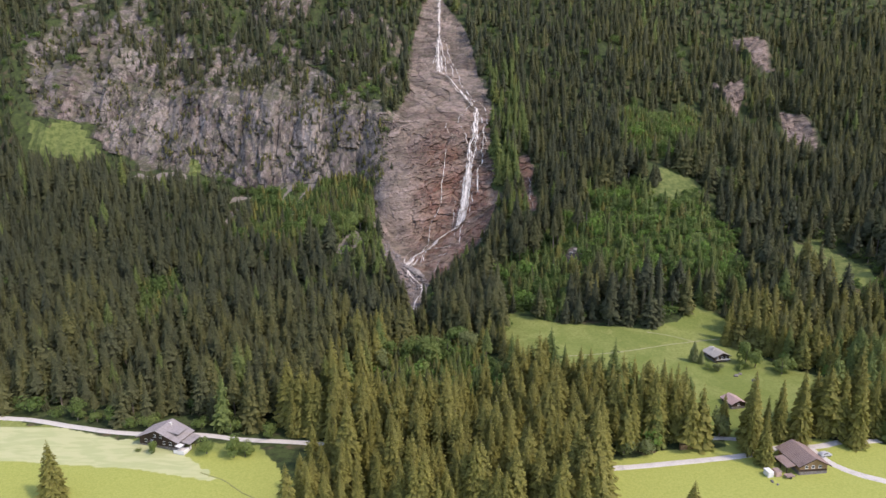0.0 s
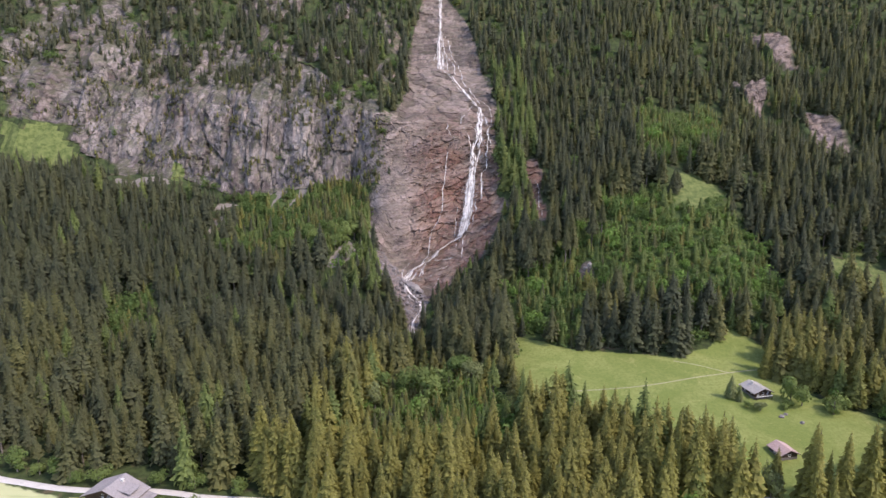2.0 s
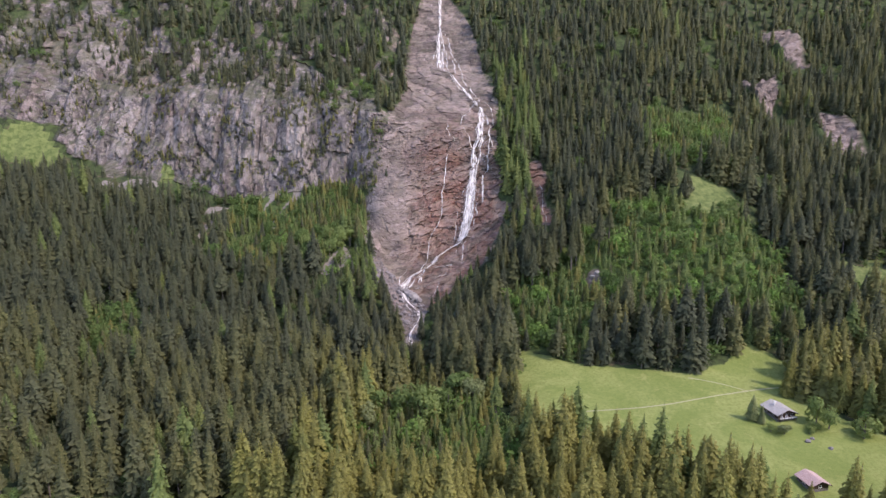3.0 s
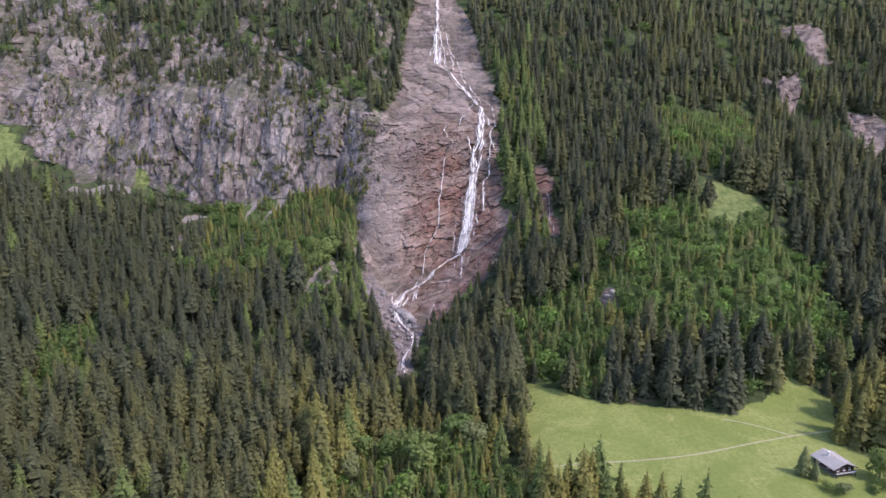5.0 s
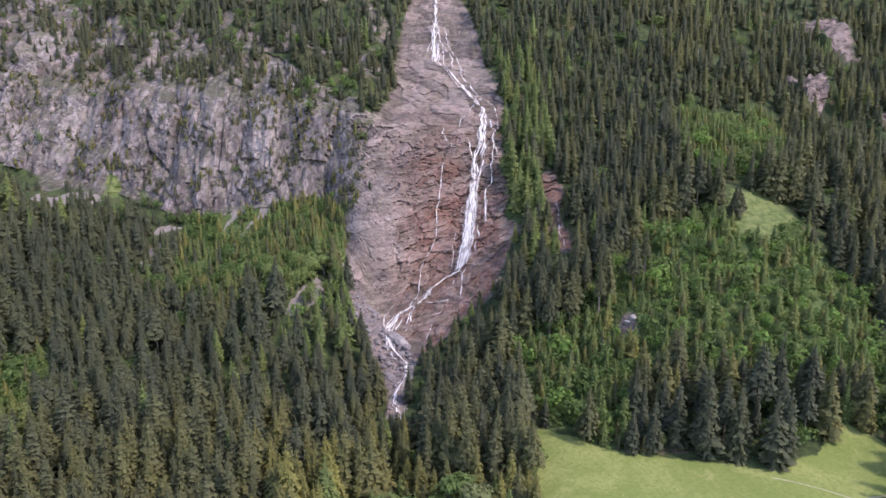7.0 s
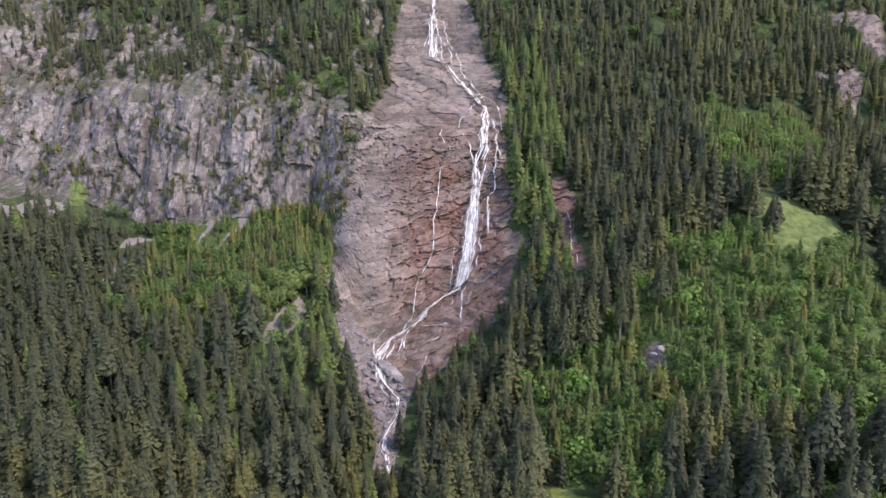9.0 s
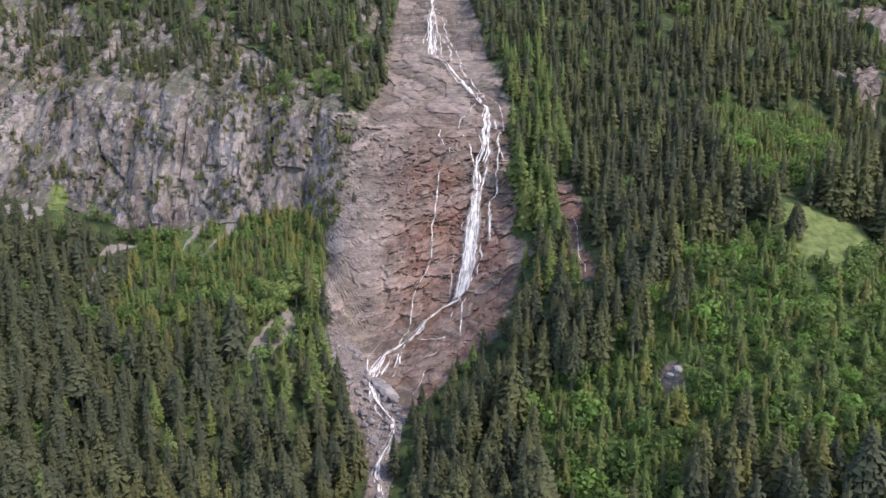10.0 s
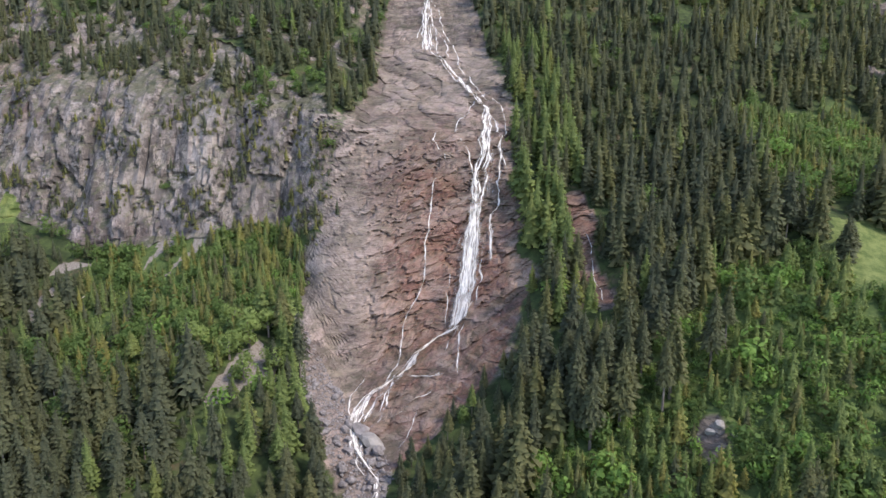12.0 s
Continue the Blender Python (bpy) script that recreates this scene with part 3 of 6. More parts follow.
def array_mesh(name, verts, quads, material, **marks):
    """A mesh straight from arrays; marks: float attributes of the points."""
    me = bpy.data.meshes.new(name)
    n = quads.shape[1]
    me.vertices.add(len(verts)), me.loops.add(quads.size), me.polygons.add(len(quads))
    me.vertices.foreach_set("co", np.ascontiguousarray(verts, np.float32).ravel())
    me.loops.foreach_set("vertex_index", np.ascontiguousarray(quads, np.int32).ravel())
    me.polygons.foreach_set("loop_start", np.arange(0, quads.size, n, dtype=np.int32))
    for key, values in marks.items():
        flat = np.ndim(values) == 1
        me.attributes.new(key, "FLOAT" if flat else "FLOAT_VECTOR", "POINT").data.foreach_set("value" if flat else "vector", np.ascontiguousarray(values, np.float32).ravel())
    me.materials.append(material)
    me.update(calc_edges=True)
    return me


# ---- the ground: one sheet from behind the eye to the crest ----
def blot(x, u, polys, seed):
    hit = np.zeros(np.shape(x))
    for poly in polys:
        hit = np.maximum(hit, soft_inside(x, u, poly, 5.0, seed))
    return hit


def open_ground(x, y, polys=None):
    hit = np.zeros(np.shape(x), bool)
    wx, wy = x + 2.5 * fbm(x / 12, y / 12, 0, 2, 61), y + 2.5 * fbm(x / 12, y / 12, 5, 2, 63)
    for poly in polys or MEADOWS:
        hit |= inside(wx, wy, poly)
    return hit


def softened(test, x, y, reach=2.2):
    """How much of a small round lies inside, 0 to 1."""
    total = 0
    for k in range(8):
        total = total + test(x + reach * math.cos(k * 0.785) * (1 if k % 2 else 0.5), y + reach * math.sin(k * 0.785) * (1 if k % 2 else 0.5))
    return total / 8.0


def make_ground():
    xs = np.concatenate([np.linspace(-2200, -430, 24), np.arange(-410, -290, 5.0), np.arange(-290, -60, 1.6), np.arange(-60, 48, 1.1), np.arange(49, 290.1, 1.6), np.arange(293, 411, 5.0), np.linspace(430, 2200, 24)])
    us = np.concatenate([np.linspace(k, k + 1, n, endpoint=False) for k, n in enumerate(ROWS_PER_SPAN)] + [[7.0]])
    gx, gu = np.meshgrid(xs, us)
    gy, gz = land(gx, gu)
    rows, cols = gx.shape
    index = np.arange(rows * cols).reshape(rows, cols)
    quads = np.stack([index[:-1, :-1], index[:-1, 1:], index[1:, 1:], index[1:, :-1]], -1).reshape(-1, 4)
    rock = rockiness(gx, gu)
    wall = inside(gx, gu, WALL)
    red = np.where(wall, step(4.6, 3.6, gu) * step(2.2, 2.42, gu + gx / 200) * step(-34, -2, gx + 6 * grain(gx / 9, gz / 9, 0, 71)), np.where(gx > 200, 0.1, 0.25) * (grain(gx / 30, gz / 30, 0, 73) > 0.1))
    red = np.maximum(red, inside(gx, gu, ROCKS[2]) * 0.9)
    meadow = np.maximum(softened(open_ground, gx, gy) * (gu < 2.2), blot(gx, gu, GLADES, 77))
    lush = blot(gx, gu, SCRUB, 79)
    scree = soft_inside(gx, gu, SCREES[0], 2.0, 85)
    for poly in SCREES[1:]:
        scree = scree | soft_inside(gx, gu, poly, 6.0, 83)
    by, bz = base(gx, gu)
    stone = facets(gx, bz + step(1.9, 2.4, gu) * 5.0 * fbm(gx / 60, by / 60, 0, 3, 21), gu, by)[2]
    me = array_mesh("ground", np.stack([gx, gy, gz], -1).reshape(-1, 3), quads, LAND, rock=rock.ravel(), red=red.ravel(), meadow=meadow.ravel(),
                    mown=softened(lambda a, b: inside(a, b, MOWN) * 1.0, gx, gy).ravel(), lush=lush.ravel(), scree=(scree * (1 - meadow)).ravel(), green=np.where(wall, 0.25, np.where(gx > 50, 0.15, 0.75)).ravel(), block=stone.ravel(), sunlit_grass=step(206, 198, gy + 3 * grain(gx / 9, gy / 9, 0, 78)).ravel(), pasture=(gu > 2.25).ravel() * 1.0, cliff=step(-40, -56, gx + 5 * grain(gx / 6, gz / 14, 0, 74)).ravel(), scar=(0.5 + 0.5 * scarred(gx, gz)).ravel())
    me.polygons.foreach_set("use_smooth", (gu[:-1, :-1] < 2.0).ravel())
    return tagged(new("ground", me), "valley meadows, forest soil and bare rock faces of the mountainside", "ground", kind="structure")


SCREES = [[(-30, 2.82), (-48, 2.9), (-52, 2.86), (-42, 2.66), (-33, 2.47), (-25, 2.34), (-22.5, 2.22), (-21, 2.1), (-18.5, 1.93), (-11.5, 1.93), (-11.5, 2.1), (-10, 2.24), (-8, 2.31), (-13, 2.42), (-24, 2.64)],
          [(-62, 2.7), (-54, 2.7), (-54, 2.57), (-63, 2.44), (-73, 2.41), (-68, 2.53)],
          [(-151, 2.75), (-145, 2.75), (-146, 2.62), (-152, 2.62)],
          [(-132, 3.16), (-108, 3.15), (-115, 3.0), (-121, 2.84)],
          [(-104, 3.16), (-92, 3.16), (-101, 2.97), (-111, 2.77), (-109, 2.9)],
          [(-161, 2.93), (-146, 2.96), (-150, 2.83), (-163, 2.80)],
          [(-245, 2.98), (-228, 2.97), (-212, 3.04), (-205, 3.0), (-210, 2.93), (-228, 2.87), (-243, 2.87)]]
make_ground()

PROBE_U = np.linspace(0.2, 6.8, 1400)


def u_at(x, y):
    """The u of a place on the plan."""
    ys, _ = base(np.full(len(PROBE_U), float(x)), PROBE_U)
    return float(np.interp(y, np.maximum.accumulate(ys), PROBE_U))


def spots(points):
    """The ground's heights at many places on the plan."""
    us = np.array([u_at(x, y) for x, y in points])
    return land(np.array([p[0] for p in points], float), us)[1]


def spot(x, y):
    """The ground's point at a place on the plan."""
    u = np.array([u_at(x, y)])
    gy, gz = land(np.array([float(x)]), u)
    return float(x), float(gy[0]), float(gz[0])


# ---- roads and paths: ribbons on the ground ----
def ribbon(name, points, width, material, label, lift=0.12):
    pts = [Vector((x, y, 0)) for x, y in points]
    line = []
    for k, (a, b) in enumerate(zip(pts, pts[1:])):
        p0, p3 = pts[max(k - 1, 0)], pts[min(k + 2, len(pts) - 1)]
        n = max(2, int((b - a).length / 2.0))
        for i in range(n):
            t = i / n
            line.append(0.5 * ((2 * a) + (b - p0) * t + (2 * p0 - 5 * a + 4 * b - p3) * t * t + (3 * a - p0 - 3 * b + p3) * t ** 3))
    line.append(pts[-1])
    verts = []
    for k, p in enumerate(line):
        d = (line[min(k + 1, len(line) - 1)] - line[max(k - 1, 0)]).normalized()
        side = Vector((-d.y, d.x, 0))
        for j in range(5):
            q = p + side * (j - 2) / 4 * width * (1 + 0.12 * noise.noise((k * 0.3, j, 0)))
            verts.append((q.x, q.y))
    heights = spots(verts)
    verts = [(x, y, z + lift * (1 if 0 < k % 5 < 4 else -0.4)) for k, ((x, y), z) in enumerate(zip(verts, heights))]
    quads = [(k * 5 + j, k * 5 + j + 1, (k + 1) * 5 + j + 1, (k + 1) * 5 + j) for k in range(len(line) - 1) for j in range(4)]
    return tagged(new(name, Shape().add(verts, quads).mesh(name, material)), label, "road", kind="structure")


ribbon("road_west", [(-420, 235), (-260, 226), (-171, 220), (-158, 219), (-140, 215), (-117, 211.5), (-90, 212), (-75, 210), (-60, 209), (-35, 205)], 3.2, ROAD, "pale gravel farm road along the foot of the forest")
ribbon("road_east", [(20, 184), (54, 185.5), (78, 188), (105, 192), (118, 196), (130, 196), (142, 199), (158, 200), (240, 215)], 3.0, ROAD, "pale gravel lane across the green meadow")
ribbon("road_yard", [(127, 195), (129, 187), (134, 181), (142, 176.5), (160, 168), (200, 150)], 3.4, ROAD, "gravel drive past the barn")
ribbon("road_branch", [(93, 202.5), (100, 202), (107, 200.5), (114, 197)], 2.6, ROAD, "gravel turn-off between the trees")
ribbon("path_meadow", [(34, 267), (62, 268), (87, 271), (120, 280), (135, 283), (150, 285), (165, 283)], 0.7, PATH, "narrow trodden path over the meadow", 0.08)
ribbon("ditch", [(-82, 188.5), (-73, 184.7), (-69, 181.6), (-64, 177.7), (-60, 175.5), (-52, 169)], 0.55, DITCH, "shallow overgrown ditch along the mown hayfield", 0.06)
ribbon("path_slope", [(100, 289), (110, 285), (120, 280)], 0.55, PATH, "trodden footpath below the forest edge", 0.08)


# ---- the waterfall: strands of white water on the rock, in x, u and width ----
STRANDS = [
    # the top leap, the slide to the bend and the long fall
    [(-4, 5.75, 2.4), (-3.8, 5.316, 2.6), (-4.4, 5.22, 3.4), (-4.4, 5.132, 3.8), (-3.8, 5.044, 3.8), (-3.6, 4.948, 3.0), (1.2, 4.868, 2.4), (6.8, 4.788, 2.6), (10.8, 4.692, 3.0), (14.8, 4.612, 3.4),
     (19.6, 4.476, 2.2), (23.6, 4.388, 2.2), (26.0, 4.3, 2.4), (26.5, 4.252, 2.4), (25.2, 4.156, 3.2), (24.4, 4.044, 3.6), (24.6, 3.972, 3.4), (22.8, 3.876, 3.2), (20.6, 3.804, 2.8), (20.4, 3.7, 3.0), (19.6, 3.628, 3.6)],
    [(19.8, 3.66, 3.6), (18.8, 3.508, 5.6), (17.2, 3.348, 7.0), (15.6, 3.188, 7.8), (13.6, 3.068, 8.4), (11.0, 2.956, 7.4)],
    # the cascade that runs back under the fall to the boulders
    [(12.0, 2.95, 2.6), (5.2, 2.964, 2.8), (-0.4, 2.948, 3.0), (-4.4, 2.932, 4.0), (-6.8, 2.86, 4.4), (-10.8, 2.844, 4.2), (-14.8, 2.828, 3.6), (-19.6, 2.82, 3.0), (-22.0, 2.764, 3.6), (-22.8, 2.652, 3.4),
     (-22.0, 2.548, 3.2), (-20.4, 2.444, 3.2), (-17.2, 2.372, 1.8), (-13.6, 2.32, 1.6), (-13.2, 2.23, 1.2), (-15.0, 2.132, 2.2), (-17.0, 2.068, 2.2), (-17.0, 2.02, 1.8), (-14.8, 1.972, 2.2), (-15, 1.9, 2.0)],
    [(-3.6, 5.3, 1.6), (-0.4, 5.188, 1.6), (0.4, 5.116, 1.6), (5.2, 5.052, 1.4), (8.2, 4.98, 1.6), (8.6, 4.796, 1.2)],
    [(-2.0, 5.3, 1.3), (3.6, 5.22, 1.2), (5.2, 5.124, 1.2), (6.8, 5.068, 1.2), (11.6, 4.98, 1.3), (14.0, 4.868, 1.3), (14.8, 4.74, 1.4), (19.6, 4.62, 1.6), (22.0, 4.516, 1.6), (25.2, 4.428, 1.4), (27.6, 4.372, 1.2)],
    [(-5.2, 5.148, 1.0), (-7.6, 5.1, 1.0), (-9.2, 5.02, 1.2)],
    [(-1.5, 5.14, 1.0), (-0.8, 5.04, 1.2), (-0.6, 4.92, 1.0)],
    [(2.2, 5.11, 0.9), (2.6, 5.02, 1.0), (3.0, 4.88, 0.8)],
    [(29.2, 4.428, 0.9), (32.4, 4.332, 1.0), (34.8, 4.252, 1.0), (34.8, 4.18, 1.0), (34.0, 4.06, 1.0)],
    [(23.6, 4.39, 1.0), (27.0, 4.43, 1.0), (29.2, 4.428, 0.8)],
    # below the bend: the inner and the outer branch
    [(27.0, 4.26, 1.6), (28.0, 4.15, 1.6), (26.6, 4.05, 1.8), (26.2, 3.916, 2.2), (24.4, 3.796, 2.2), (22.8, 3.684, 2.2), (22.0, 3.604, 2.4), (20.4, 3.524, 2.6)],
    [(26.8, 4.26, 2.2), (30.0, 4.188, 2.6), (30.8, 4.1, 2.6), (33.2, 4.068, 2.4), (30.8, 3.996, 2.4), (30.8, 3.892, 2.8), (30.0, 3.796, 2.4), (30.0, 3.684, 1.4), (29.2, 3.58, 1.4), (26.0, 3.548, 1.6),
     (25.2, 3.46, 2.2), (25.2, 3.372, 2.0), (24.6, 3.212, 1.6)],
    [(31.4, 3.95, 1.0), (33.4, 3.87, 1.1), (33.6, 3.8, 0.9)],
    [(33.2, 3.796, 1.0), (29.2, 3.756, 1.1), (24.4, 3.716, 1.2)],
    [(22.0, 4.388, 0.9), (19.6, 4.3, 1.1), (18.0, 4.236, 1.2), (13.2, 4.196, 1.2), (11.6, 4.092, 1.0)],
    [(22.8, 4.284, 0.8), (18.0, 4.236, 0.9)],
    [(13.2, 4.076, 0.9), (15.6, 4.02, 1.1), (18.0, 3.94, 1.7), (18.8, 3.836, 1.8), (19.0, 3.77, 1.2)],
    [(2.8, 4.084, 0.9), (2.0, 4.028, 0.9), (3.6, 3.972, 0.7), (6.8, 3.932, 0.8), (7.6, 3.86, 0.8)],
    # the thin thread beside the fall
    [(5.2, 3.836, 0.9), (2.8, 3.788, 0.9), (1.2, 3.716, 1.2), (1.2, 3.628, 1.2), (0.4, 3.564, 0.9), (-0.4, 3.5, 1.1), (-1.2, 3.428, 0.9), (-1.2, 3.356, 1.0), (-1.2, 3.3, 1.2), (-4.4, 3.22, 1.3), (-7.6, 3.18, 1.2),
     (-9.2, 3.116, 1.3), (-10.0, 3.044, 1.2), (-10.8, 2.94, 1.3), (-13.2, 2.86, 1.2), (-15.6, 2.812, 1.2)],
    [(15.6, 3.5, 0.7), (13.2, 3.452, 0.8), (11.6, 3.396, 0.7)],
    [(9.4, 3.3, 0.6), (8.0, 3.15, 0.8), (7.2, 3.0, 0.8)],
    [(21.5, 3.3, 1.2), (20.8, 3.15, 1.4), (18.0, 3.02, 1.2)],
    [(-4.4, 2.924, 1.6), (-8.4, 2.828, 1.8), (-12.4, 2.78, 1.8), (-17.2, 2.772, 2.0), (-19.6, 2.7, 2.2), (-21.2, 2.628, 2.0)],
    [(-10.8, 2.82, 1.2), (-13.2, 2.772, 1.6), (-13.2, 2.7, 1.8), (-15.6, 2.644, 1.6), (-19.6, 2.588, 1.4)],
    [(-11.6, 2.81, 0.9), (-15.0, 2.73, 1.0), (-15.8, 2.66, 1.0)],
    [(-22.0, 2.964, 0.7), (-23.6, 2.892, 0.8), (-26.0, 2.836, 1.0), (-26.0, 2.724, 1.2), (-23.6, 2.636, 1.2)],
    [(15.6, 2.948, 1.0), (12.4, 2.892, 1.3), (11.6, 2.828, 1.2), (10.8, 2.74, 1.0), (10.8, 2.676, 0.8)],
    [(12.4, 2.956, 0.8), (7.6, 2.86, 0.8), (4.4, 2.836, 0.7)],
    [(7.6, 2.724, 0.8), (1.2, 2.732, 1.1), (-6.8, 2.804, 1.1)],
    [(4.4, 2.644, 0.9), (-2.0, 2.66, 1.2), (-7.6, 2.62, 1.3), (-13.2, 2.62, 1.1)],
    [(-2.8, 2.604, 0.8), (-4.4, 2.524, 0.8), (-6.0, 2.452, 0.8), (-7.6, 2.412, 0.8)],
    [(-20.4, 2.46, 1.2), (-20.6, 2.4, 1.2), (-18.2, 2.33, 1.0), (-14.5, 2.3, 1.0)],
    [(60, 3.2, 0.2), (62, 3.05, 0.3), (60, 2.92, 0.3), (61, 2.8, 0.2)],
]
# thin sheets of spray over the rock between the strands
VEILS = [
    [(-1.0, 5.16, 4.0), (0.6, 5.05, 6.0), (2.0, 4.92, 6.5)],
    [(19.4, 3.6, 7.0), (18.2, 3.4, 10.0), (16.4, 3.2, 12.0), (14.0, 3.05, 12.0)],
    [(27.6, 4.0, 5.0), (27.0, 3.85, 6.5), (25.0, 3.66, 6.0)],
    [(-4.0, 2.9, 4.0), (-10.0, 2.81, 6.0), (-16.0, 2.76, 6.0), (-20.0, 2.66, 5.0)],
]


def strand(points, seed, body=1.0):
    xs, us, ws = (np.array(v, float) for v in zip(*points))
    ys, zs = land(xs, us)
    run = np.concatenate([[0], np.cumsum(np.sqrt(np.diff(xs) ** 2 + np.diff(ys) ** 2 + np.diff(zs) ** 2))])
    s = np.arange(0, run[-1], 0.8)
    x, u, w = np.interp(s, run, xs), np.interp(s, run, us), np.interp(s, run, ws)
    x = x + np.minimum(0.5 + 0.12 * w, 0.8) * np.where(w > 4.8, 0.35, 1.0) * grain(s / 5, seed, 0, 91) + 0.25 * grain(s / 1.7, seed, 0, 92)
    w = w * (1 + np.where(w > 4.8, 0.12, 0.35) * grain(s / 3.5, seed, 0, 93))
    across = np.linspace(-0.5, 0.5, 7)
    # strands that run sideways spread up and down the rock instead
    lean = np.clip(np.abs(np.gradient(x) / 0.8), 0, 0.92)[:, None]
    px = x[:, None] + across * w[:, None] * np.sqrt(1 - lean ** 2)
    pu = u[:, None] + across * w[:, None] * lean / 55.0 * np.sign(-np.gradient(x))[:, None]
    py, pz = land(px, pu)
    # water leaps over the dents of the rock
    front = py.min(axis=1)
    kernel = np.ones(7) / 7
    front = np.minimum(front, np.convolve(np.pad(front, 3, mode="edge"), kernel, mode="valid"))
    front = np.convolve(np.pad(front, 2, mode="edge"), np.ones(5) / 5, mode="valid")
    py = 0.35 * py + 0.65 * front[:, None]
    arch = 0.2 * (1 - (2 * across) ** 2)
    verts = np.stack([px, py - 1.2 - arch, pz + 0.5 + arch * 0.5], -1).reshape(-1, 3)
    n = len(s)
    i = np.arange(n * 7).reshape(n, 7)
    quads = np.stack([i[:-1, :-1], i[:-1, 1:], i[1:, 1:], i[1:, :-1]], -1).reshape(-1, 4)
    ends = np.minimum(1, np.minimum(s, s[-1] - s) / 4.0 + 0.15)
    rim = (body * ends[:, None] * (1 - np.abs(2 * across))).ravel()
    side = (across * w[:, None]).ravel()
    return verts, quads, dict(rim=rim, side=side, run=np.repeat(s, 7), strand=np.full(n * 7, seed))


def make_waterfall():
    fall = thing("waterfall", Matrix(), "white foaming waterfall in many strands over reddish rock", "waterfall", kind="structure")
    for k, points in enumerate(STRANDS):
        # the broad strands are plaited from several thin ones
        plaits = 3 if k < 3 else 1
        for j in range(plaits):
            shift = (0.0, -0.42, 0.42)[j]
            thin = [(x + w * shift * (0.8 if k == 1 else 1 + 0.6 * math.sin(3 * i + j)), u, w * ((1.25 if k == 1 else 1.0) if k < 3 and j == 0 else 0.5 if k < 3 else 0.95) + 0.35) for i, (x, u, w) in enumerate(points)]
            verts, quads, marks = strand(thin, k * 7.3 + j * 2.1, 1.0 if k < 3 and j == 0 else 0.8)
            me = array_mesh("water_strand", verts, quads, WATER, **marks)
            me.polygons.foreach_set("use_smooth", np.ones(len(quads), bool))
            new("water_strand", me).parent = fall
    for k, points in enumerate(VEILS):
        verts, quads, marks = strand(points, 401.0 + k * 5.7, 0.36)
        verts[:, 1] += 0.35
        me = array_mesh("spray_veil", verts, quads, WATER, **marks)
        me.polygons.foreach_set("use_smooth", np.ones(len(quads), bool))
        new("spray_veil", me).parent = fall


make_waterfall()


# ---- trees ----
def spruce_arrays(seed, levels, arms, slim=1.0, low=None):
    """The crown of a spruce one metre tall: small jagged sprays along boughs in whorls round the stem, drooping low down and rising near the top, over a
    dense heart. Returns points, triangles and nearness to a spray's end."""
    rng = np.random.default_rng(seed)
    verts, tris, tips = [], [], []
    low = rng.uniform(0.02, 0.12) if low is None else low
    skew = rng.uniform(0.82, 1.2, 8)
    blunt = rng.uniform(0.70, 0.88)

    def reach(f):
        return slim * (0.19 * (1 - f) ** blunt * (0.74 + 0.26 * min(f / 0.12, 1)) + 0.006)

    for k in range(levels):
        f = min(max((k + rng.uniform(-0.4, 0.4)) / (levels - 1), 0.0), 1.0)
        h = low + (0.975 - low) * f
        wide_here = reach(f) * rng.uniform(0.84, 1.12)
        count = max(5, int(round(arms * (0.40 + 0.60 * (1 - f)))))
        turn = rng.uniform(0, 6.28)
        for j in range(count):
            a = turn + 6.283 * j / count + rng.uniform(-0.35, 0.35)
            r = wide_here * rng.uniform(0.66, 1.15) * skew[int(a / 0.79) % 8]
            sag = r * (rng.uniform(0.28, 0.66) - 0.55 * max(f - 0.55, 0))
            half = r * rng.uniform(2.4, 4.2) / count + 0.005
            c, d, n = math.cos(a), math.sin(a), len(verts)
            # one spray: from the bough's upper side to its tip and down to a hanging flank
            root, mid, side = r * rng.uniform(0.25, 0.62), r * rng.uniform(0.62, 0.92), rng.choice((-1, 1)) * half
            verts.append((root * c - 0.35 * side * d, root * d + 0.35 * side * c, h - 0.25 * sag + 0.02 * r))
            verts.append((r * c + 0.25 * side * d, r * d - 0.25 * side * c, h - sag))
            verts.append((mid * c - side * d, mid * d + side * c, h - 0.8 * sag - abs(half) * rng.uniform(0.2, 0.9)))
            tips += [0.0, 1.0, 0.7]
            tris.append((n, n + 2, n + 1))
    # the shoot at the top and the heart
    n = len(verts)
    for a in range(3):
        verts.append((0.006 * math.cos(a * 2.09), 0.006 * math.sin(a * 2.09), 0.945))
    verts.append((0, 0, 1.0))
    tris += [(n + a, n + (a + 1) % 3, n + 3) for a in range(3)]
    n, sides = len(verts), 6
    for f in (0.0, 0.5):
        for a in range(sides):
            r = reach(f + 0.1) * 0.6 * rng.uniform(0.8, 1.15)
            verts.append((r * math.cos(a * 6.283 / sides), r * math.sin(a * 6.283 / sides), low + 0.01 + (0.92 - low) * f))
    verts.append((0, 0, 0.94))
    for a in range(sides):
        b = (a + 1) % sides
        tris += [(n + a, n + b, n + sides + b), (n + a, n + sides + b, n + sides + a), (n + sides + a, n + sides + b, n + 2 * sides)]
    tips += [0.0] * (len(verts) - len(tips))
    return np.array(verts), np.array(tris), np.array(tips)


def outward(v):
    """The way out of a crown for each of its points."""
    r = np.hypot(v[:, 0], v[:, 1])
    if r.max() < 0.36:
        n = np.stack([v[:, 0], v[:, 1], 0.62 * np.maximum(r, 0.02)], -1)
    else:
        n = v - (0, 0, 0.3)
    return n / np.maximum(np.linalg.norm(n, axis=1), 1e-4)[:, None]


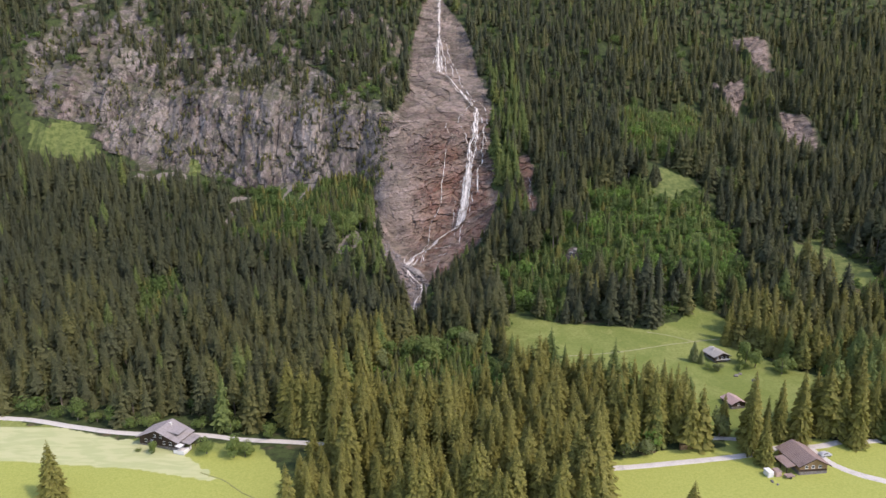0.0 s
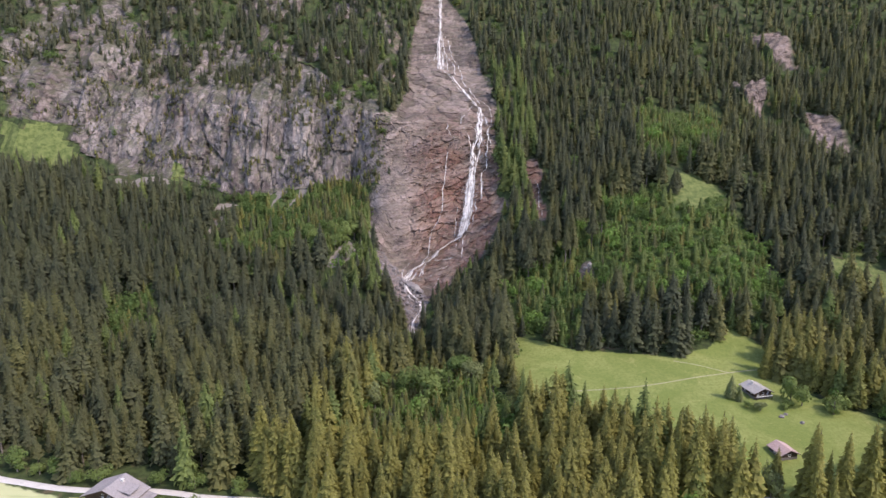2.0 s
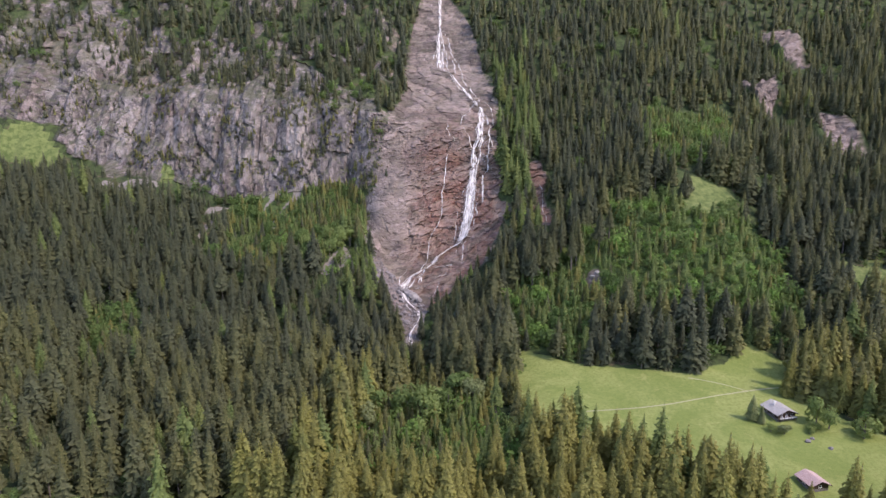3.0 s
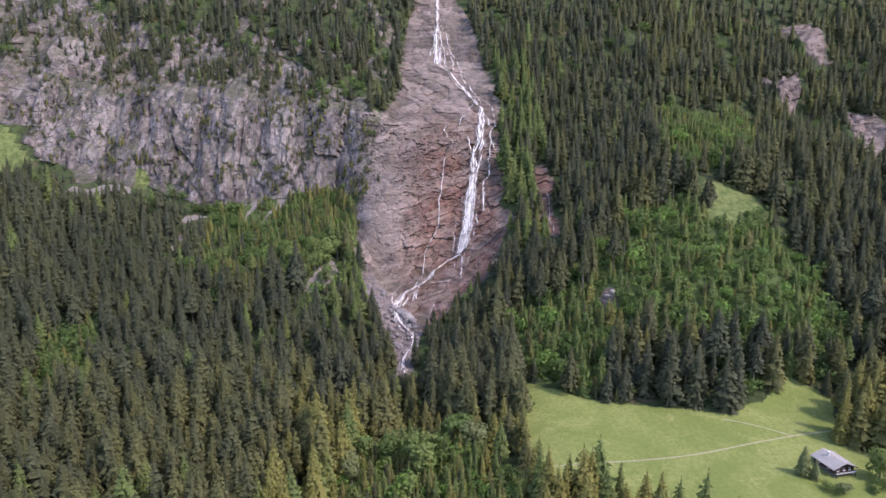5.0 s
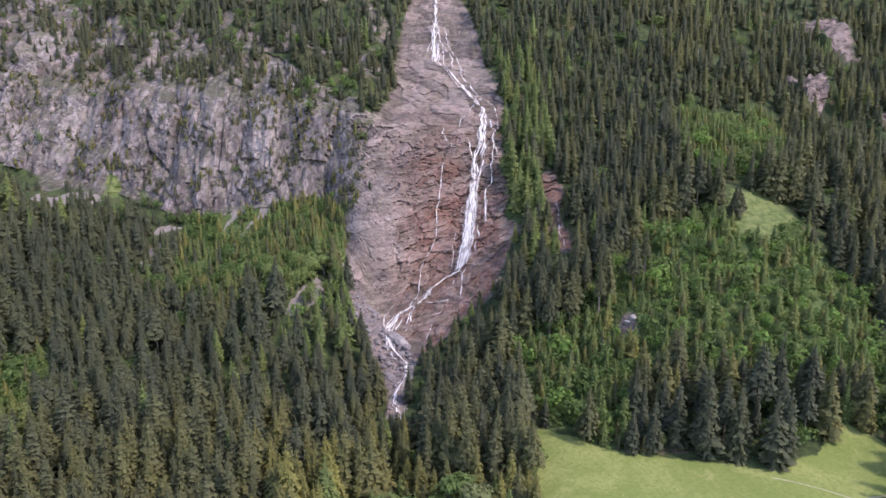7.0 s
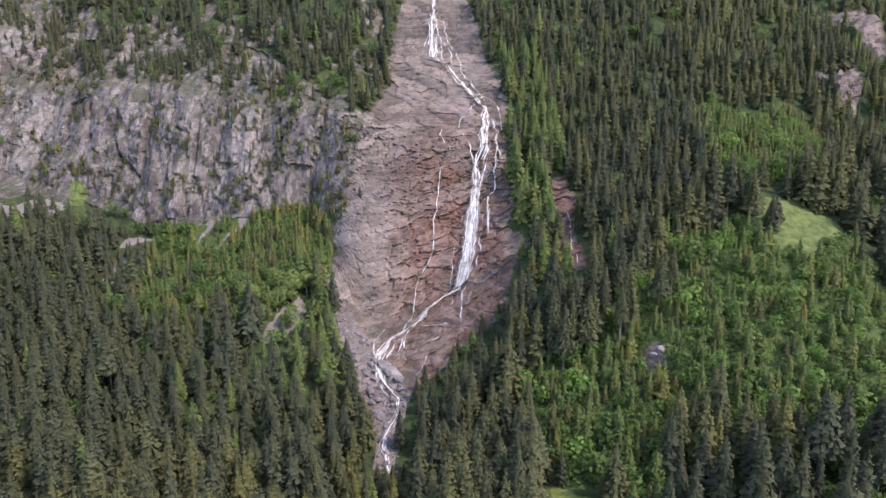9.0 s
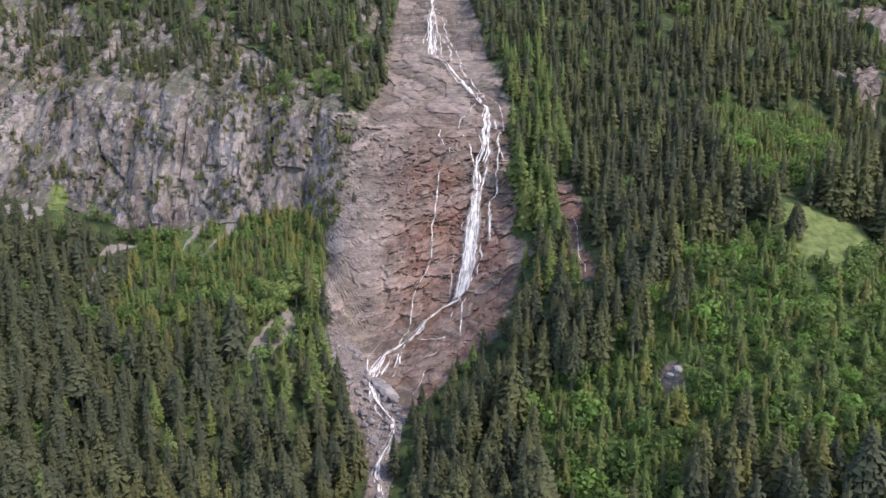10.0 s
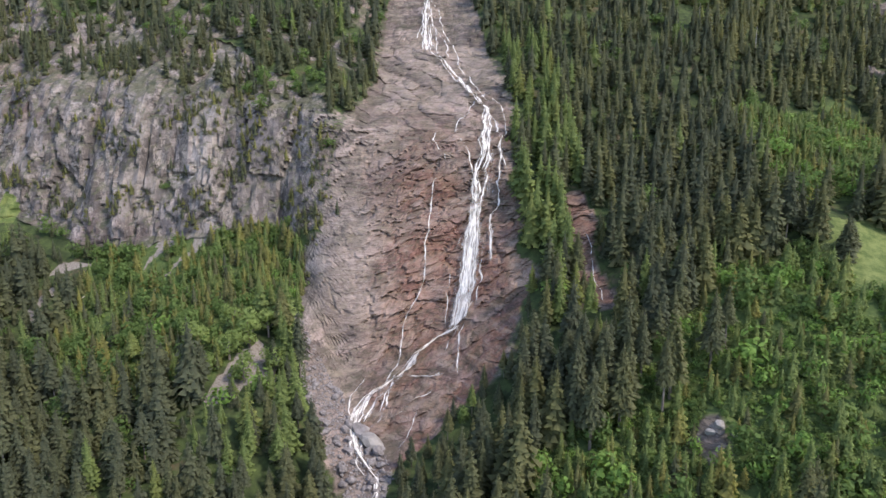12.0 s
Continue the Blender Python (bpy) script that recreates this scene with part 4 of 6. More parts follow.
def spun(n, a):
    """Vectors turned about the upright."""
    c, s = math.cos(a), math.sin(a)
    return np.stack([n[:, 0] * c - n[:, 1] * s, n[:, 0] * s + n[:, 1] * c, n[:, 2]], -1)


def leafy_arrays(seed, clumps, size=0.13, bush=False):
    """The crown of a broad-leaved tree or bush one metre tall: many small tilted leaf clumps over uneven lobes."""
    rng = np.random.default_rng(seed)
    lobes = []
    for k in range(10 if not bush else 6):
        a, h = rng.uniform(0, 6.28), rng.uniform(0.24, 0.82) if not bush else rng.uniform(0.25, 0.6)
        d = rng.uniform(0.05, 0.22) if not bush else rng.uniform(0.1, 0.4)
        lobes.append((d * math.cos(a), d * math.sin(a), h, rng.uniform(0.14, 0.24) if not bush else rng.uniform(0.2, 0.34)))
    verts, tris = [], []
    for k in range(clumps):
        x, y, z, r = lobes[k % len(lobes)]
        d = rng.normal(size=3)
        d /= np.linalg.norm(d)
        d[2] = d[2] * 0.9 + 0.15
        c = np.array((x, y, z)) + d * r * rng.uniform(0.7, 1.08)
        c[2] = max(c[2], 0.05)
        t1 = np.cross(d, rng.normal(size=3))
        t1 /= np.linalg.norm(t1) + 1e-6
        t2 = np.cross(d, t1) + 0.5 * rng.normal(size=3)
        t2 /= np.linalg.norm(t2) + 1e-6
        q = size * rng.uniform(0.6, 1.25)
        n = len(verts)
        verts += [tuple(c - t1 * q), tuple(c + d * q * 0.35 - t2 * q * 0.7), tuple(c + t1 * q), tuple(c + d * q * 0.35 + t2 * q * 0.7)]
        tris += [(n, n + 1, n + 2), (n, n + 2, n + 3)]
    return np.array(verts), np.array(tris), np.full(len(verts), 0.6)


def trunk_shape(height, r):
    return Shape().tube([(0, 0, -0.6), (0, 0, height * 0.3), (0, 0, height * 0.97)], [r * 1.15, r * 0.8, r * 0.12], 6)


# where the trees stand: a jittered net over the plan, thinned by what grows there
def scatter():
    rng = np.random.default_rng(4)
    found = []
    for band, (y0, y1, gap) in enumerate(((150, 330, 5.3), (330, 480, 5.7), (480, 640, 6.4), (640, 740, 8.0))):
        for x in np.arange(-0.78 * y1, 0.78 * y1, gap):
            ys, _ = base(np.full(len(PROBE_U), x), PROBE_U)
            yy = np.arange(y0, y1, gap)
            yy = yy[np.abs(x) < 0.75 * yy + 12]
            if len(yy):
                xj, yj = x + rng.uniform(-0.48, 0.48, len(yy)) * gap, yy + rng.uniform(-0.48, 0.48, len(yy)) * gap
                found.append(np.stack([xj, yj, np.interp(yj, np.maximum.accumulate(ys), PROBE_U)], -1))
    p = np.concatenate(found)
    x, u = p[:, 0], p[:, 2]
    gy, gz = land(x, u)
    return x, u, gy, gz, rng.uniform(size=len(x)), rng


TX, TU, TY, TZ, TR, RNG = scatter()
BARE = np.zeros(len(TX), bool)
for poly in ROCKS:
    BARE |= soft_inside(TX, TU, poly, 2.5 if poly is WALL else 4.0)
for poly in GLADES:
    BARE |= soft_inside(TX, TU, poly, 5.0, 77)
for poly in SCREES:
    BARE |= inside(TX, TU, poly)
OPEN = (open_ground(TX, TY) & (TU < 2.2)) | ((TY < 207) & (TX < -46)) | ((TY < 192) & (TX > 50))
SHRUBBY = np.zeros(len(TX), bool)
for poly in SCRUB:
    SHRUBBY |= soft_inside(TX, TU, poly, 6.0, 79)
IN_CLIFF = soft_inside(TX, TU, CLIFF)
PATCHY = fbm(TX / 28, TU * 3, 0, 3, 101)
# tufts of trees hold on to the ledges of the tall cliff
LEDGE = IN_CLIFF & (fbm(TX / 16, TU * 5.5, 3, 3, 103) > np.where(TU > 4.15, -0.42, 0.12)) & (TU > 3.25)
NEAR_HOUSE = np.zeros(len(TX), bool)
for hx, hy, hr in ((-100, 206, 17), (119, 186, 14), (125, 261, 11), (113, 224, 8), (134, 190, 8), (99, 207, 9)):
    NEAR_HOUSE |= (TX - hx) ** 2 + (TY - hy) ** 2 < hr * hr
ROADSIDE = ((TX < -40) & (np.abs(TY - np.interp(TX, [-260, -171, -140, -117, -90, -60, -35], [226, 220, 215, 211.5, 212, 209, 205])) < 4.0))
GROVE = inside(TX, TY, [(-32, 262), (14, 262), (20, 288), (-24, 290)])
WOOD = (~BARE | LEDGE) & ~OPEN & ~NEAR_HOUSE & ~ROADSIDE & ~(GROVE & (TR < 0.3))
# stands of taller and lower trees; lower ones below open places, which stay in sight
STAND = fbm(TX / 45, TY / 45, 0, 3, 107)
RATE = np.maximum((base(TX, np.minimum(TU + 0.03, 6.9))[0] - base(TX, TU)[0]) / 0.03, 15.0)
HEIGHT = np.clip(19.5 + 4.5 * STAND + RNG.normal(0, 3.6, len(TX)), 7, 31) * np.where(TY > 480, 0.82, 1.0)
HEIGHT = np.where(IN_CLIFF, HEIGHT * np.where(TU > 4.15, 0.72, 0.42), HEIGHT)
HEIGHT = np.where(SHRUBBY, RNG.uniform(5, 14, len(TX)), HEIGHT)
BLOCKING = np.zeros(len(TX))
for share in (0.3, 0.5, 0.7, 0.9, 1.1):
    AHEAD = TU + share * 22.0 / RATE
    for poly in SCREES[1:]:
        BLOCKING = np.where(inside(TX, AHEAD, poly), np.maximum(BLOCKING, 0.92), BLOCKING)
    for poly in ROCKS + GLADES:
        BLOCKING = np.where(inside(TX, AHEAD, poly), np.maximum(BLOCKING, 1.0), BLOCKING)
    for poly in SCRUB:
        BLOCKING = np.where(inside(TX, AHEAD, poly), np.maximum(BLOCKING, 0.6), BLOCKING)
BLOCKING = np.where(((TU > 4.0) & (TX < 200)) | (TU < 2.05), 0, BLOCKING)
BLOCKING = np.where((TX < -27) & (TX > -50) & (TU < 2.75), np.minimum(BLOCKING, 0.3), np.where((TX > -8) & (TX < 45) & (TU < 2.62) & (BLOCKING > 0.95), 0.92, BLOCKING))
HEIGHT = np.where(BLOCKING > 0.9, HEIGHT * 0.48, HEIGHT)
# the wood stays low in front of the light grove
HEIGHT = np.where(inside(TX, TY, [(-34, 226), (20, 226), (22, 264), (-34, 264)]), HEIGHT * np.where(TY > 244, 0.42, 0.62), HEIGHT)
HEIGHT = np.where(GROVE, HEIGHT * 0.55, HEIGHT)
# low growth where the stream leaves the wood, and a stand of old spruces between stream and meadow
HEIGHT = np.where((TX > -25) & (TX < -7) & (TY > 318) & (TY < 352), np.minimum(HEIGHT, np.maximum((352 - TY) * 0.5, 2.5)), HEIGHT)
OLD_STAND = inside(TX, TY, [(-2, 292), (34, 290), (30, 326), (8, 334), (-4, 318)])
HEIGHT = np.where(OLD_STAND, RNG.uniform(23, 31, len(TX)), HEIGHT)
CRAG = inside(TX, TU, CRAGS)
SPRUCES = WOOD & ~SHRUBBY & (TR < 0.93) & ~((PATCHY > 0.9) & (TU > 2.2)) & ~((BLOCKING > 0.5) & (BLOCKING != 0.92) & (TR < np.where(TX > 200, 0.62, 0.3))) & ~(CRAG & (TR < 0.28) & (PATCHY < 0.3))
SPRUCES |= WOOD & SHRUBBY & (TR < 0.30)
BUSHES = WOOD & SHRUBBY & (TR > 0.24)
EDGE = np.zeros(len(TX), bool)
for ex, ey in ((7, 0), (-7, 0), (0, -8), (5, -5), (-5, -5)):
    EDGE |= open_ground(TX + ex, TY + ey)
EDGE &= (TU < 2.2) & (TY > 195) & (TX < -50) & ~open_ground(TX, TY)
SPRUCES &= ~(EDGE & (TR < 0.7))
BUSHES |= EDGE & (TR < 0.75) & WOOD
BUSHES |= WOOD & ~SHRUBBY & ~SPRUCES & (TR > np.where(TY > 400, 0.75, 0.2))
CORE = SPRUCES & (TY < 250) & (TX > -60) & (TX < 60)
SINGLE = np.zeros(len(TX), bool)
SINGLE[np.where(CORE)[0][np.argsort(TY[CORE])][:240]] = True


def wood(name, where, templates, heights, material, label, category):
    """One mesh of a whole stand: each place gets a template, turned, sized and toned."""
    k = np.where(where)[0]
    if not len(k):
        return
    pick = RNG.integers(0, len(templates), len(k))
    vs, fs, tones, ends, outs, count = [], [], [], [], [], 0
    rounds = [outward(v) for v, f, tip in templates]
    for i, j, h in zip(k, pick, heights):
        v, f, tip = templates[j]
        a, wide = RNG.uniform(0, 6.28), h * RNG.uniform(0.9, 1.25)
        c, s = math.cos(a) * wide, math.sin(a) * wide
        vs.append(np.stack([TX[i] + v[:, 0] * c - v[:, 1] * s, TY[i] + v[:, 0] * s + v[:, 1] * c, TZ[i] - 0.3 + v[:, 2] * h], -1))
        fs.append(f + count)
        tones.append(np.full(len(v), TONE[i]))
        outs.append(spun(rounds[j], a))
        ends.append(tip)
        count += len(v)
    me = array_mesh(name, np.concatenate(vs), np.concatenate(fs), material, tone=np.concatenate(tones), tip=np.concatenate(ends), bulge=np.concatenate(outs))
    return tagged(new(name, me), label, category, kind="stuff")


# fresh green larches beside the fall and young trees in the scrub
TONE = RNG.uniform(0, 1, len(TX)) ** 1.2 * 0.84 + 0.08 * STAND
# sunlight is put into the valley tones, cloud shade into the slopes above
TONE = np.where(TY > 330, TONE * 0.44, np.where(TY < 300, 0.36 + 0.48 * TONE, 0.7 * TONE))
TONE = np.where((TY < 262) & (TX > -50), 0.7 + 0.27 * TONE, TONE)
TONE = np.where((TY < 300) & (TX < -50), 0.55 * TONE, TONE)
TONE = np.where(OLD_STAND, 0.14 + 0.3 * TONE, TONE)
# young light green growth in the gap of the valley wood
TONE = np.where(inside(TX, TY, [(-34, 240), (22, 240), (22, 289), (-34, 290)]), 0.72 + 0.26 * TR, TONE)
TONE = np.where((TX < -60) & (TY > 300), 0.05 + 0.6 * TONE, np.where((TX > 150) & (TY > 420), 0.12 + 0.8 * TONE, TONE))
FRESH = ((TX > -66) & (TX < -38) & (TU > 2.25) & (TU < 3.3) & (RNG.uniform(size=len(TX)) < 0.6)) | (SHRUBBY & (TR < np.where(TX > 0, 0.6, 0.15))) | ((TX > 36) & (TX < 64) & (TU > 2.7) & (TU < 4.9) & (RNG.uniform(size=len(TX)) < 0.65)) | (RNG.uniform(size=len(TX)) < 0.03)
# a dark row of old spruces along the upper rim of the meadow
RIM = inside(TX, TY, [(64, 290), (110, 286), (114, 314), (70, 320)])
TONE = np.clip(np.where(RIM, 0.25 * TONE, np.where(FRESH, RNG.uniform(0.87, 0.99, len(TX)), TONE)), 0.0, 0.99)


def plant_woods():
    rich = [spruce_arrays(s, 32, 17, sl, lo) for s, sl, lo in ((1, 1.0, 0.05), (2, 0.85, 0.12), (3, 1.15, 0.03), (4, 0.95, 0.2), (5, 0.82, 0.3), (6, 1.08, 0.08), (7, 1.2, 0.05), (8, 0.95, 0.4))]
    plain = [spruce_arrays(s, 22, 12, sl) for s, sl in ((11, 1.05), (12, 0.9), (13, 1.15), (14, 1.0), (15, 0.85))]
    rest = SPRUCES & ~SINGLE
    near, mid = rest & (TY < 330), rest & (TY >= 330) & (TY < 430)
    far, top = rest & (TY >= 430) & (TY < 590), rest & (TY >= 590)
    coarse = [spruce_arrays(s, 13, 8, sl * 1.1) for s, sl in ((16, 1.05), (17, 0.9), (18, 1.15), (19, 1.0))]
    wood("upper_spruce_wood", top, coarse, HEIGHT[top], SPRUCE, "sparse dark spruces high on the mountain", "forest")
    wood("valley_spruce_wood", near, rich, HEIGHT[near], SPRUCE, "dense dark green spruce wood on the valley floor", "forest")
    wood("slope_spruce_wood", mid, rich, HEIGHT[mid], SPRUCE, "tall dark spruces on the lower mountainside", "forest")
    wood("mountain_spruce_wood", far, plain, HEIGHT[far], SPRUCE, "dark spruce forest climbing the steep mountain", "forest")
    stems = (near | mid) & (TR > 0.2)
    pole = Shape().tube([(0, 0, -0.03), (0, 0, 0.8)], [0.014, 0.004], 5)
    wood("spruce_trunks", stems, [(np.array(pole.verts), np.array([(f[0], f[1], f[2], f[3]) for f in pole.faces if len(f) == 4]), np.zeros(len(pole.verts)))], HEIGHT[stems], BARK, "grey bare trunks of the spruce wood", "forest")
    leafy = [leafy_arrays(s, 165, 0.079, True) for s in (21, 22, 23, 24)] + [leafy_arrays(s, 165, 0.066) for s in (25, 26)]
    wood("green_scrub", BUSHES, leafy, np.clip(RNG.normal(6.6, 2.3, BUSHES.sum()), 2.5, 13), LEAVES, "bright green alder scrub and young broad-leaved trees", "shrubs")


# low shrubs between the bigger bushes of the open slopes
def plant_shrubs():
    vs, fs, tones, outs, count = [], [], [], [], 0
    models = [leafy_arrays(s, 32, 0.155, True) for s in (41, 42, 43)]
    for poly, many in zip(SCRUB, (1300, 700, 650, 110, 260)):
        us, xs = [p[1] for p in poly], [p[0] for p in poly]
        x, u = RNG.uniform(min(xs), max(xs), many * 2), RNG.uniform(min(us) - 0.05, max(us), many * 2)
        keep = soft_inside(x, u, poly, 6.0, 79)
        for bad in ROCKS + GLADES + SCREES:
            keep &= ~inside(x, u, bad)
        x, u = x[keep], u[keep]
        y, z = land(x, u)
        for px, py, pz in zip(x, y, z):
            v, f, _ = models[int(RNG.integers(0, 3))]
            h = RNG.uniform(1.2, 3.6)
            outs.append(outward(v))
            vs.append(v * (h * 1.2, h * 1.2, h) + (px, py, pz - 0.2))
            fs.append(f + count)
            tones.append(np.full(len(v), RNG.uniform()))
            count += len(v)
    me = array_mesh("low_shrubs", np.concatenate(vs), np.concatenate(fs), LEAVES, tone=np.concatenate(tones), tip=np.full(count, 0.5), bulge=np.concatenate(outs))
    tagged(new("low_shrubs", me), "low green shrubs and herbs on the open slope", "shrubs", kind="stuff")


def plant_young():
    """Young fresh green spruces and larches that come up through the scrub."""
    vs, fs, tones, ends, outs, count = [], [], [], [], [], 0
    models = [spruce_arrays(s, 17, 12, sl, 0.02) for s, sl in ((51, 1.3), (52, 1.1), (53, 1.5), (54, 1.2))]
    for poly, many in zip(SCRUB, (480, 400, 300, 50, 200)):
        us, xs = [p[1] for p in poly], [p[0] for p in poly]
        x, u = RNG.uniform(min(xs), max(xs), many * 2), RNG.uniform(min(us) - 0.05, max(us), many * 2)
        keep = soft_inside(x, u, poly, 6.0, 79)
        for bad in ROCKS + GLADES + SCREES:
            keep &= ~inside(x, u, bad)
        x, u = x[keep], u[keep]
        y, z = land(x, u)
        for px, py, pz in zip(x, y, z):
            v, f, tip = models[int(RNG.integers(0, 4))]
            h, a = RNG.uniform(3.5, 11.5), RNG.uniform(0, 6.28)
            c, s = math.cos(a) * h, math.sin(a) * h
            outs.append(spun(outward(v), a))
            vs.append(np.stack([px + v[:, 0] * c - v[:, 1] * s, py + v[:, 0] * s + v[:, 1] * c, pz - 0.2 + v[:, 2] * h], -1))
            fs.append(f + count)
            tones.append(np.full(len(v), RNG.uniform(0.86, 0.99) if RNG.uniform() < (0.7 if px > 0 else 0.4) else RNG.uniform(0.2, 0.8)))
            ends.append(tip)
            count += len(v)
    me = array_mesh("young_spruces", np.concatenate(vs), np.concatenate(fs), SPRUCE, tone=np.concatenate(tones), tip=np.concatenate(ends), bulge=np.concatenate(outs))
    tagged(new("young_spruces", me), "young fresh green spruces coming up through the scrub", "young trees", kind="stuff")


def plant_cliff():
    """Dark bushes and dwarf spruces that cling to the tall cliff."""
    vs, fs, tones, ends, outs, count = [], [], [], [], [], 0
    models = [leafy_arrays(s, 34, 0.15, True) for s in (81, 82, 83)] + [spruce_arrays(s, 11, 7, 1.3, 0.02) for s in (84, 85)]
    x, u = RNG.uniform(-380, -38, 5200), RNG.uniform(3.1, 5.2, 5200)
    keep = inside(x, u, CLIFF) & (fbm(x / 18, u * 6, 2, 3, 111) > 0.12)
    x, u = x[keep][:1600], u[keep][:1600]
    # the brushy corner where the cliff meets the wall of the fall
    corner = RNG.uniform((-58, 3.05), (-41, 4.0), (170, 2))
    corner = corner[np.abs(corner[:, 0] + 54 - 9 * (corner[:, 1] - 3.05)) < 4.5]
    x, u = np.concatenate([x, corner[:, 0]]), np.concatenate([u, corner[:, 1]])
    y, z = land(x, u)
    for k, (px, py, pz) in enumerate(zip(x, y, z)):
        v, f, tip = models[k % 5]
        h = RNG.uniform(1.2, 3.2) if k % 5 < 3 else RNG.uniform(2.5, 7.0)
        outs.append(outward(v))
        vs.append(v * h + (px, py - 0.2, pz - 0.3))
        fs.append(f + count)
        tones.append(np.full(len(v), RNG.uniform(0.0, 0.6)))
        ends.append(tip)
        count += len(v)
    me = array_mesh("cliff_growth", np.concatenate(vs), np.concatenate(fs), SPRUCE, tone=np.concatenate(tones), tip=np.concatenate(ends), bulge=np.concatenate(outs))
    tagged(new("cliff_growth", me), "dark dwarf spruces and bushes clinging to the cliff", "shrubs", kind="stuff")


plant_woods(), plant_shrubs(), plant_young(), plant_cliff()


def spruce_models(tone=0.69, vary=0.15):
    models = []
    for s, sl in ((31, 1.0), (32, 0.85), (33, 1.15), (34, 0.95), (35, 0.8), (36, 1.08)):
        v, f, tip = spruce_arrays(s, 46, 29, sl)
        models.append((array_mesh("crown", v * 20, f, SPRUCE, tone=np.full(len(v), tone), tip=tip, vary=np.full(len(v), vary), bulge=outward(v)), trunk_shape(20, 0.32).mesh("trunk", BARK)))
    return models


def plant_spruce(models, k, x, y, z, h, label, group="spruces of the valley wood", wide=1.0, pale=False):
    crown, stem = models[k % len(models)]
    ob = thing("spruce_tree", Matrix.Translation((x, y, z)) @ pose(0, 0, 0, 0, 0, (k * 137) % 360) @ Matrix.Diagonal((h / 20 * wide, h / 20 * wide, h / 20, 1)), label, "spruce tree", group)
    if pale:
        crown = crown.copy()
        crown.materials[0] = PALE_LEAVES
    for name, me in (("trunk", stem), ("crown", crown)):
        new(name, me).parent = ob


# bright default crown tone holds the sunlight on the valley wood
MODELS = spruce_models()
for n, k in enumerate(np.where(SINGLE)[0]):
    plant_spruce(MODELS, n, TX[k], TY[k], TZ[k], float(HEIGHT[k]), "tall olive green spruce standing in the valley wood", wide=float(RNG.uniform(0.95, 1.25)))
# spruces that stand by themselves beside the houses and lanes: x, y, height
BY_HOUSES = [(106.5, 186.5, 21), (105, 193, 30), (108, 199, 28), (118.5, 200, 24), (115, 202, 17), (125, 199, 28), (128, 203, 22), (134, 201.5, 26), (138, 205, 25), (140, 200.5, 27), (143, 196, 30), (147, 203, 24),
             (153, 203, 26), (157, 201.5, 27), (150, 208, 32), (140, 210, 26), (164, 204, 27), (170, 208, 25), (66, 199, 27), (70, 203, 29), (74, 200, 30), (78, 204, 29), (82, 202, 30),
             (86, 205, 27), (72, 208, 26), (80, 210, 28), (62, 203, 26), (93, 205, 13), (96, 206.5, 11), (101, 205, 16), (134, 277, 20), (137, 281, 22), (152, 262, 19), (148, 266, 21)]
for n, (x, y, h) in enumerate(BY_HOUSES):
    x, y, z = spot(x, y)
    plant_spruce(MODELS, n + 3, x, y, z, h, "spruce with drooping boughs standing at the meadow's edge", "spruces by the meadow", 0.84)
for x, y, h, w in ((-121, 172, 20.5, 1.1), (70.5, 155, 17.5, 1.1)):
    x, y, z = spot(x, y)
    plant_spruce(MODELS, 2, x, y, z, h, "lone broad spruce standing in the open meadow", "lone spruces", w)
for n, (x, y, h) in enumerate(((111.5, 259, 10.5), (114, 257, 7.5))):
    x, y, z = spot(x, y)
    plant_spruce(MODELS, n, x, y, z, h, "pale grey-green larch beside the chalet", "larches by the chalet", 1.25, True)


# tall old spruces with bare lower stems at the edge of the opening: x, y, height
def bare_models():
    models = []
    for s, sl, lo in ((91, 0.8, 0.34), (92, 0.7, 0.42), (93, 0.9, 0.3)):
        v, f, tip = spruce_arrays(s, 44, 28, sl, lo)
        models.append((array_mesh("crown", v * 20, f, SPRUCE, tone=np.full(len(v), 0.08), tip=tip, vary=np.full(len(v), 0.28), bulge=outward(v)), trunk_shape(20, 0.34).mesh("trunk", BARK)))
    return models


BARE_MODELS, DARK_MODELS = bare_models(), spruce_models(0.10, 0.10)
for n, (x, y, h) in enumerate(((46.5, 366.5, 26), (50, 371, 24), (55.5, 370.5, 26), (58, 374, 25), (67.5, 371.5, 24), (43, 372, 27), (52, 377, 28), (63, 378, 27), (71, 376, 28), (84, 381, 25), (91, 388, 22), (60, 383, 29), (47, 381, 28))):
    x, y, z = spot(x, y)
    plant_spruce(BARE_MODELS, n, x, y, z, h, "tall spruce with a bare grey lower trunk", "tall spruces at the forest edge")
for n, (x, y, h) in enumerate(((139.5, 412.5, 16), (143, 417, 12))):
    x, y, z = spot(x, y)
    plant_spruce(DARK_MODELS, n + 1, x, y, z, h, "dark bushy spruce beside the steep pasture", "spruces by the steep pasture", 1.5)


